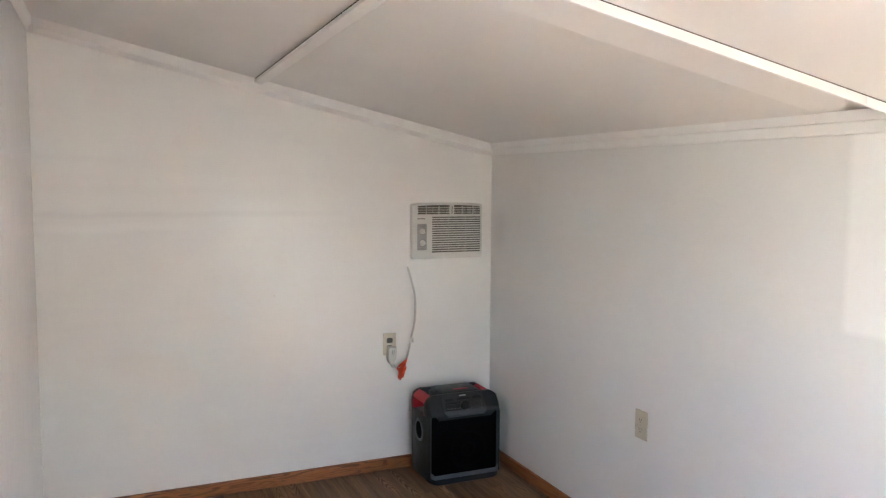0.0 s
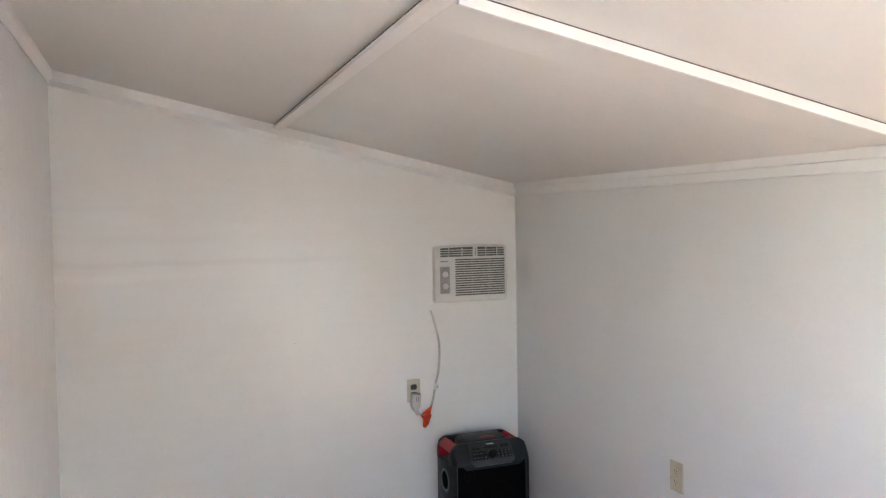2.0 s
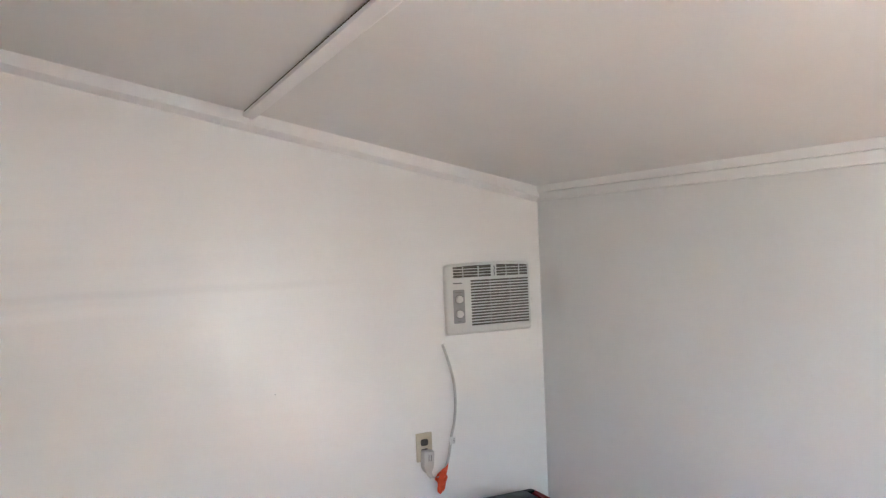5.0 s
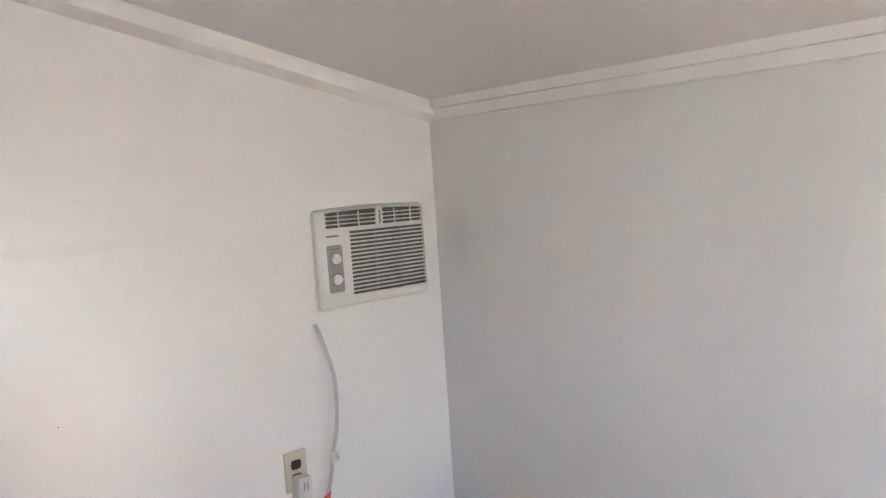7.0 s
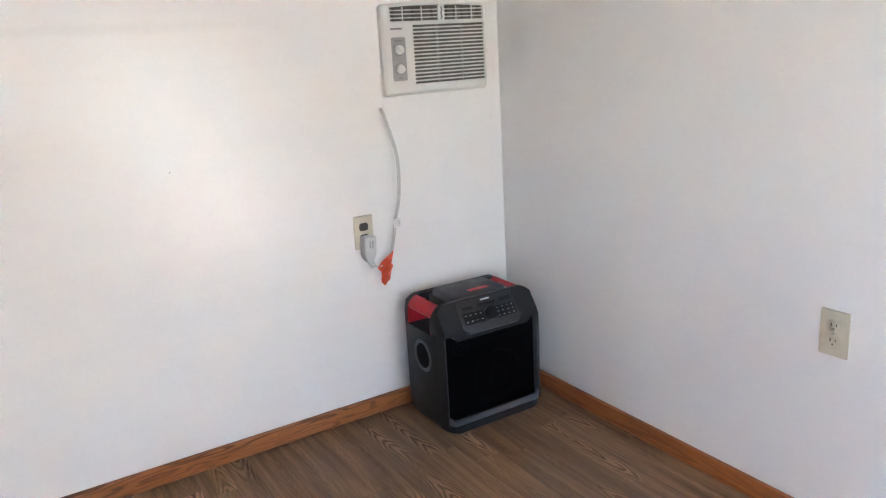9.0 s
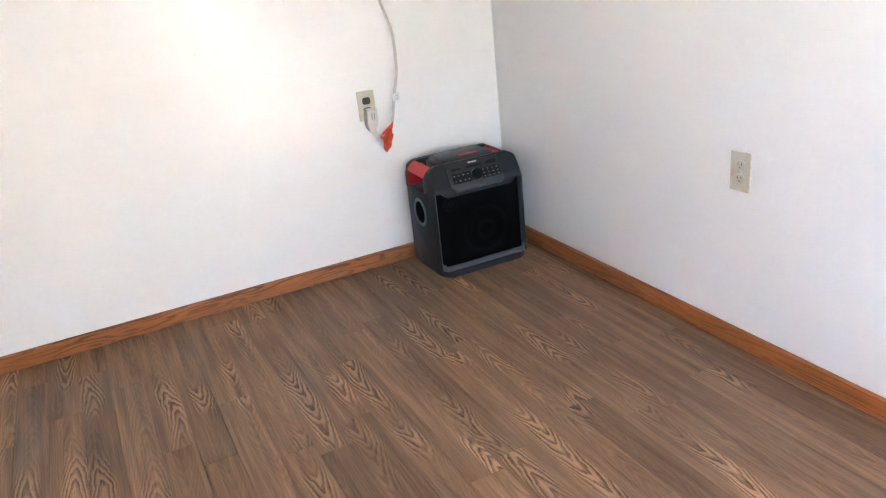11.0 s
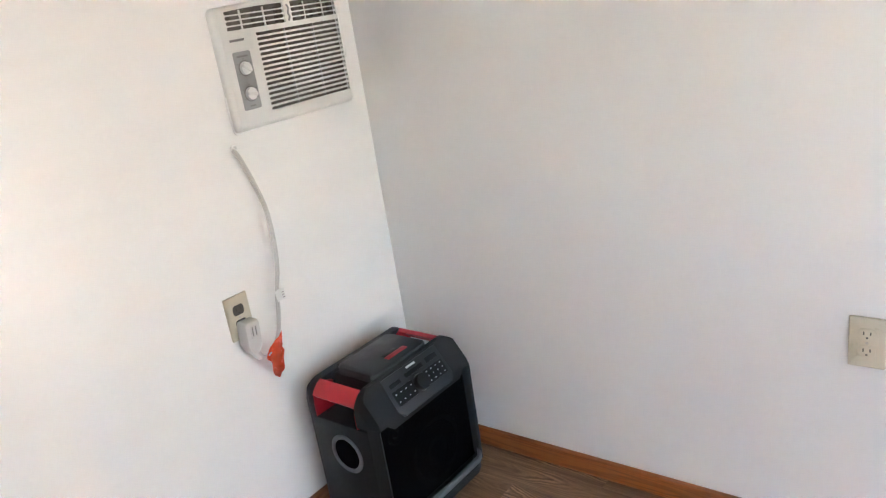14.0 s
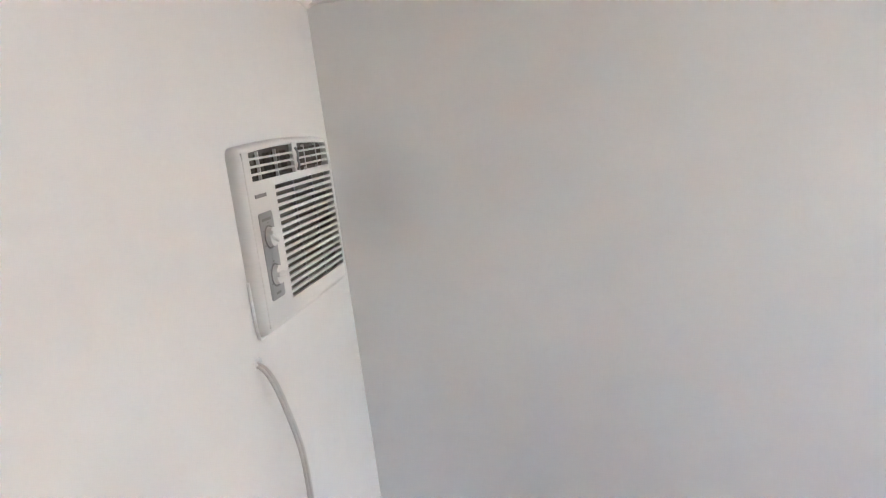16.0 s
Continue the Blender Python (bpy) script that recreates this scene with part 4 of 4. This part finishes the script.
# ---- portable speaker in the corner ----
def portable_speaker():
    """Built round its own middle: x across, -y to the front, z up."""
    h, F, B = 0.202, -0.138, 0.130
    sp = thing("portable_speaker", pose(-0.2960, -0.180, 0, 0, 0, -1.0),
               "black portable party speaker with red corner handles, on the floor", "speaker")

    def shoulder(x, top=0.446, low=0.396, wide=0.050):
        """Height of the rounded upper corners."""
        t = max(0.0, (abs(x) - (h - wide)) / wide)
        return low + (top - low) * (1 - min(t, 1.0) ** 1.7) ** (1 / 1.7)

    def block(columns, rows, foot, crown, front, back):
        """A closed solid between two sheets, over columns of x and rows from foot(x) to crown(x)."""
        bm = bmesh.new()
        faces = []
        for side in (front, back):
            faces.append([[bm.verts.new((x, side(x, foot(x) + (crown(x) - foot(x)) * j / rows), foot(x) + (crown(x) - foot(x)) * j / rows))
                           for j in range(rows + 1)] for x in columns])
        for g in faces:
            for i in range(len(columns) - 1):
                for j in range(rows):
                    bm.faces.new((g[i][j], g[i + 1][j], g[i + 1][j + 1], g[i][j + 1]))
        f, g = faces
        for i in range(len(columns) - 1):
            for j in (0, rows):
                bm.faces.new((f[i][j], f[i + 1][j], g[i + 1][j], g[i][j]))
        for i in (0, len(columns) - 1):
            for j in range(rows):
                bm.faces.new((f[i][j], f[i][j + 1], g[i][j + 1], g[i][j]))
        return bm

    def loft(levels, outline):
        """Rings of one plan outline, drawn in by an inset at each height."""
        bm = bmesh.new()
        rings = []
        for z, s in levels:
            rings.append([bm.verts.new((x * (1 - s / h), y * (1 - s / 0.13), z)) for x, y in outline])
        for p, q in zip(rings, rings[1:]):
            for i in range(len(p)):
                j = (i + 1) % len(p)
                bm.faces.new((p[i], p[j], q[j], q[i]))
        bm.faces.new(rings[0])
        bm.faces.new(rings[-1])
        return bm

    def corner(x):
        """How far the front draws back towards the sides."""
        t = max(0.0, (abs(x) - (h - 0.014)) / 0.014)
        return 0.026 * t

    half = [0.0, 0.06, 0.112, 0.128, 0.140, 0.152, 0.158, 0.164, 0.172, 0.179, 0.184, 0.188, 0.193, 0.198, 0.2005, h]
    columns = [-x for x in reversed(half[1:])] + half

    # lower shell with faceted front corners
    plan = [(-h + 0.012, F + 0.0275), (h - 0.012, F + 0.0275), (h - 0.004, F + 0.030), (h, F + 0.036), (h, B - 0.030), (h - 0.009, B - 0.009), (h - 0.030, B),
            (-h + 0.030, B), (-h + 0.009, B - 0.009), (-h, B - 0.030), (-h, F + 0.036), (-h + 0.004, F + 0.030)]
    shell = part("shell", loft([(0.010, 0.016), (0.016, 0.008), (0.032, 0.0025), (0.060, 0.0), (0.340, 0.0), (0.3445, 0.0012), (0.346, 0.004)], plan),
                 BLACK_SHELL, sp, "charcoal plastic shell")
    for x in (-h + 0.05, h - 0.05):
        for y in (F + 0.05, B - 0.04):
            bm = bmesh.new()
            disc(bm, Matrix.Translation((x, y, 0)), 0.016, 0.017, 0.0, 0.015, 18)
            part("rubber_foot", bm, BLACK_PAD, shell)
    bm = bmesh.new()
    box(bm, -h + 0.088, h - 0.088, F + 0.055, B - 0.03, 0.330, 0.432, 0.006)
    part("core", bm, BLACK_PAD, sp, "black middle of the top")

    # yokes across the top, with rounded shoulders
    def brow(x):
        x = abs(x)
        return 0.331 if x < 0.140 else 0.331 + (x - 0.140) / 0.024 * 0.021 if x < 0.164 else 0.352

    def slope(z):
        return -0.003 if z < 0.352 else -0.003 + (z - 0.352) * 0.19 if z < 0.368 else (z - 0.368) * 0.70

    bm = block(columns, 9, brow, lambda x: shoulder(x), lambda x, z: F + slope(z) + corner(x), lambda x, z: F + 0.068)
    part("front_yoke", bm, BLACK_SHELL, sp)
    bm = block(columns, 6, lambda x: 0.342, lambda x: shoulder(x, 0.441, 0.392),
               lambda x, z: B - 0.046, lambda x, z: B - corner(x) - max(0.0, z - 0.385) * 0.35)
    part("back_yoke", bm, BLACK_SHELL, sp)

    # faceted cheeks beside the grille, each with a grey trim strip
    for s in (-1, 1):
        bm = bmesh.new()
        ring_plan = [(s * (h - 0.0145), F + 0.002), (s * (h - 0.0110), F - 0.002), (s * (h - 0.002), F + 0.018), (s * (h + 0.0008), F + 0.032), (s * (h - 0.008), F + 0.040), (s * (h - 0.0145), F + 0.034)]
        prism(bm, ring_plan, Matrix.Translation((0, 0, 0.034)), 0.322)
        part("cheek", bm, BLACK_SHELL, sp)
        bm = bmesh.new()
        strip = [(s * (h - 0.0180), F + 0.027), (s * (h - 0.0165), F + 0.002), (s * (h - 0.0115), F - 0.0035), (s * (h - 0.0100), F - 0.0020), (s * (h - 0.0125), F + 0.004), (s * (h - 0.0140), F + 0.027)]
        prism(bm, strip, Matrix.Translation((0, 0, 0.050)), 0.298)
        part("side_trim", bm, DIM_TRIM, sp, "narrow grey trim beside the grille")

    def band(path, ease):
        """A strip that runs round the front corners: path gives x, y, lower and upper z, thickness."""
        bm = bmesh.new()
        loops = []
        for x, y, z0, z1, d in path:
            n = Vector((0, 1, 0)) if abs(x) < h - 0.030 else Vector((-1 if x > 0 else 1, 0.8, 0)).normalized()
            p = Vector((x, y, 0))
            q = p + n * d
            e = n * ease
            loops.append([bm.verts.new(v) for v in (
                (p.x + e.x, p.y + e.y, z0), (p.x, p.y, z0 + ease), (p.x, p.y, z1 - ease), (p.x + e.x, p.y + e.y, z1), (q.x, q.y, z1), (q.x, q.y, z0))])
        for p, q in zip(loops, loops[1:]):
            for i in range(6):
                j = (i + 1) % 6
                bm.faces.new((p[i], p[j], q[j], q[i]))
        bm.faces.new(loops[0])
        bm.faces.new(loops[-1])
        return bm

    f = F - 0.011
    part("base_bumper", band([(-h + 0.003, F + 0.040, 0.016, 0.050, 0.012), (-h + 0.010, F + 0.016, 0.013, 0.046, 0.014), (-h + 0.026, F - 0.003, 0.008, 0.040, 0.018), (-h + 0.050, f, 0.004, 0.036, 0.022),
                              (h - 0.050, f, 0.004, 0.036, 0.022), (h - 0.026, F - 0.003, 0.008, 0.040, 0.018), (h - 0.010, F + 0.016, 0.013, 0.046, 0.014), (h - 0.003, F + 0.040, 0.016, 0.050, 0.012)], 0.004), BLACK_SHELL, sp)
    f = F - 0.0115
    part("grey_bumper", band([(-h + 0.010, F + 0.011, 0.044, 0.070, 0.006), (-h + 0.019, F - 0.006, 0.038, 0.062, 0.010), (-h + 0.036, f, 0.034, 0.051, 0.014),
                              (h - 0.036, f, 0.034, 0.051, 0.014), (h - 0.019, F - 0.006, 0.038, 0.062, 0.010), (h - 0.010, F + 0.011, 0.044, 0.070, 0.006)], 0.003), SILVER_TRIM, sp, "grey bumper strip below the grille")

    # grille, slightly bowed, with the drivers showing through
    bm = bmesh.new()
    g0, g1, gz0, gz1 = -h + 0.0140, h - 0.0140, 0.044, 0.358
    cols, rows_ = 16, 12
    vs = [[bm.verts.new((g0 + (g1 - g0) * i / cols,
                         F + 0.0235 - 0.004 * (1 - (2 * i / cols - 1) ** 2) ** 0.5 * (1 - (2 * j / rows_ - 1) ** 2) ** 0.5,
                         gz0 + (gz1 - gz0) * j / rows_)) for j in range(rows_ + 1)] for i in range(cols + 1)]
    for i in range(cols):
        for j in range(rows_):
            bm.faces.new((vs[i][j], vs[i + 1][j], vs[i + 1][j + 1], vs[i][j + 1]))
    bmesh.ops.solidify(bm, geom=bm.faces[:], thickness=0.002)
    grille = part("grille", bm, GRILLE, sp, "black perforated grille")
    for x, z, r in ((0.025, 0.160, 0.100), (-0.118, 0.296, 0.030)):
        m = Matrix.Translation((x, F + 0.0207, z)) @ ON_NORTH
        bm = bmesh.new()
        ring(bm, m, r, r * 0.86, -0.002, 0.0010, 40, 0.0004)
        ring(bm, m, r * 0.42, r * 0.26, -0.002, 0.0012, 32, 0.0004)
        part("driver_outline", bm, DRIVER, grille)

    # control panel lying on the slope
    a, b = Vector((0, F - 0.002, 0.362)), Vector((0, F + 0.0525, 0.445))
    up = (b - a).normalized()
    out_n = Vector((0, -up.z, up.y))
    tilt = Matrix(((1, up.x, out_n.x, a.x), (0, up.y, out_n.y, a.y), (0, up.z, out_n.z, a.z), (0, 0, 0, 1)))
    L = (b - a).length
    bm = bmesh.new()
    pad(bm, [(-0.098, -0.016), (0.098, -0.016), (0.116, 0.004), (0.111, L - 0.004), (-0.111, L - 0.004), (-0.116, 0.004)], tilt, -0.010, 0.0035, 0.0015)
    panel = part("control_panel", bm, BLACK_PANEL, sp, "dark grey control panel with buttons")
    for x0, x1 in ((-0.103, -0.024), (0.024, 0.103)):
        bm = bmesh.new()
        pad(bm, rounded(x0, x1, 0.012, 0.054, 0.003), tilt, 0.002, 0.0048, 0.0008)
        keys = part("button_pad", bm, BLACK_PAD, panel, "black button pad with pale marks")
        nx, nz = (4, 2) if x0 < 0 else (4, 3)
        for i in range(nx):
            for j in range(nz):
                cx = x0 + (x1 - x0) * (i + 0.5) / nx
                cz = 0.012 + 0.042 * (j + 0.5) / nz
                bm = bmesh.new()
                w = 0.0026 if (i + j) % 2 else 0.0018
                pad(bm, [(cx - w, cz - 0.0012), (cx + w, cz - 0.0012), (cx + w, cz + 0.0012), (cx - w, cz + 0.0012)], tilt, 0.0044, 0.0052)
                part("printed_mark", bm, PALE_PRINT, keys, smooth=False)
    km = tilt @ Matrix.Translation((0.0, 0.033, 0))
    bm = bmesh.new()
    disc(bm, km, 0.0245, 0.0220, 0.002, 0.020, 32)
    bmesh.ops.bevel(bm, geom=[e for e in bm.edges if len(e.link_faces) == 2 and e.calc_face_angle() > 0.8], offset=0.002, segments=2, profile=0.5, affect="EDGES")
    part("volume_knob", bm, BLACK_PAD, panel, "round black knob")
    for x0, x1, z0, z1 in ((-0.036, 0.036, 0.064, 0.077), (-0.098, -0.056, 0.062, 0.075), (0.052, 0.098, 0.064, 0.080)):
        bm = bmesh.new()
        pad(bm, rounded(x0, x1, z0, z1, 0.003), tilt, 0.002, 0.0046, 0.0008)
        part("button", bm, BLACK_PAD, panel)
    bm = bmesh.new()
    pad(bm, [(-0.018, 0.0840), (0.018, 0.0840), (0.018, 0.0895), (-0.018, 0.0895)], tilt, 0.003, 0.0042)
    part("maker_badge", bm, PALE_PRINT, panel, "pale badge", False)

    # lid on the top, with a slot and a red finger pull
    bm = bmesh.new()
    lid_out = [(-0.098, -0.074), (0.098, -0.074), (0.112, -0.060), (0.110, 0.060), (0.096, 0.078), (-0.096, 0.078), (-0.110, 0.060), (-0.112, -0.060)]
    pad(bm, lid_out, Matrix.Translation((0, 0.004, 0.424)), 0.0, 0.030, 0.010)
    lid = part("lid", bm, BLACK_PANEL, sp, "dark grey lid")
    bm = bmesh.new()
    box(bm, -0.020, 0.036, -0.026, -0.008, 0.4500, 0.4546, 0.001)
    part("finger_recess", bm, BLACK_PAD, lid)
    bm = bmesh.new()
    box(bm, -0.024, 0.054, -0.044, -0.026, 0.4510, 0.4560, 0.0012)
    part("finger_pull", bm, RED, lid, "red finger pull")
    for x in (-0.06, 0.055):
        bm = bmesh.new()
        box(bm, x - 0.030, x + 0.030, 0.070, 0.096, 0.428, 0.4465, 0.004)
        part("hinge", bm, BLACK_SHELL, lid)

    # red corner handles: a curved bar over an opening, with red cheeks at both ends
    y0, y1 = F + 0.066, B - 0.044
    arc = [h - 0.044 + 0.044 * k / 11 for k in range(12)]
    for s in (-1, 1):
        m = Matrix(((s, 0, 0, 0), (0, 0, 1, y0), (0, 1, 0, 0), (0, 0, 0, 1)))
        bm = bmesh.new()
        outer = [(x, shoulder(x, 0.442, 0.393)) for x in arc[1:11]]
        inner = [(x - 0.007, z - 0.009) for x, z in reversed(outer)]
        prism(bm, outer + inner, m, y1 - y0)
        handle = part("handle", bm, RED, sp, "red plastic corner handle")
        for yy, wide in ((y0 - 0.001, 0.030), (y1 - 0.005, 0.070)):
            bm = bmesh.new()
            m2 = Matrix(((s, 0, 0, 0), (0, 0, 1, yy), (0, 1, 0, 0), (0, 0, 0, 1)))
            crest = [(x, shoulder(x, 0.4415, 0.3925) - 0.0005) for x in arc]
            prism(bm, [(h - wide - 0.006, 0.347), (h - wide - 0.006, 0.420)] + crest[2:-1] + [(h - 0.0008, 0.380), (h - 0.0008, 0.347)], m2, 0.006)
            part("end_cheek", bm, RED, handle)

    # bass ports on both sides
    for s in (-1, 1):
        m = Matrix(((0, 0, s, s * h), (1, 0, 0, -0.010), (0, 1, 0, 0.256), (0, 0, 0, 1)))
        bm = bmesh.new()
        ring(bm, m, 0.057, 0.044, -0.010, 0.004, 40, 0.003)
        port = part("bass_port", bm, PORT_GREY, sp, "grey ring round a round port")
        # flat black disc: the dark inside of the port put into colour
        bm = bmesh.new()
        disc(bm, m, 0.0445, 0.0445, -0.006, 0.0004, 32)
        part("port_hole", bm, PORT_DARK, port)
    return sp


portable_speaker()


# ---- small things left in the walls ----
def nail(at, m, label, mat, r):
    n = thing("nail", at, label, "nail", "nails in the walls")
    bm = bmesh.new()
    disc(bm, m, r, r * 0.75, -0.002, 0.0016, 12)
    part("nail_head", bm, mat, n)
    bm = bmesh.new()
    disc(bm, m, r * 0.4, r * 0.4, -0.02, -0.001, 8)
    part("shank", bm, SCREW, n)


nail(pose(-1.188, 0, 0.955), ON_NORTH, "tiny dark nail head in the white wall", SLOT, 0.0017)
nail(pose(-0.026, -0.852, 1.688), ON_EAST, "painted nail head in the white trim", TRIM, 0.0035)
nail(pose(-0.018, -2.217, 1.665), ON_EAST, "painted nail head in the white trim", TRIM, 0.0035)

# ---- floor planks ----
plank_width = 0.0935
joints = (-0.78, -0.95, -1.055, -1.29, -1.59, -1.90)
rng = random.Random(11)
shared = {}


def plank_mesh(w, l):
    key = (round(w, 4), round(l, 3))
    if key not in shared:
        bm = bmesh.new()
        e = 0.0005
        lo = [bm.verts.new(p) for p in ((0, 0, -0.004), (w, 0, -0.004), (w, l, -0.004), (0, l, -0.004))]
        hi = [bm.verts.new(p) for p in ((e, e, 0), (w - e, e, 0), (w - e, l - e, 0), (e, l - e, 0))]
        bm.faces.new(hi)
        for i in range(4):
            j = (i + 1) % 4
            bm.faces.new((lo[i], lo[j], hi[j], hi[i]))
        shared[key] = mesh_of("plank", bm, PLANK)
    return shared[key]


order = (3, 4, 2, 0, 5, 1, 3, 0, 3, 2, 1, 4, 5, 0, 2, 4, 1, 3)
column = 0
x = -0.043
x_edge = 0.0
while x_edge > WEST + 0.001:
    x_next = max(x, WEST)
    y = joints[order[column % len(order)]] + rng.choice((0, 0, 0.02, -0.31, 0.46))
    cuts = [0.0] + [y - 0.92 * k for k in range(-1, 6) if SOUTH + 0.05 < y - 0.92 * k < -0.05] + [SOUTH]
    for a, b in zip(cuts, cuts[1:]):
        ob = new("plank", plank_mesh(x_edge - x_next, a - b))
        ob.location = (x_next, b, 0)
        ob.parent = floor
    x_edge, x, column = x_next, x - plank_width, column + 1
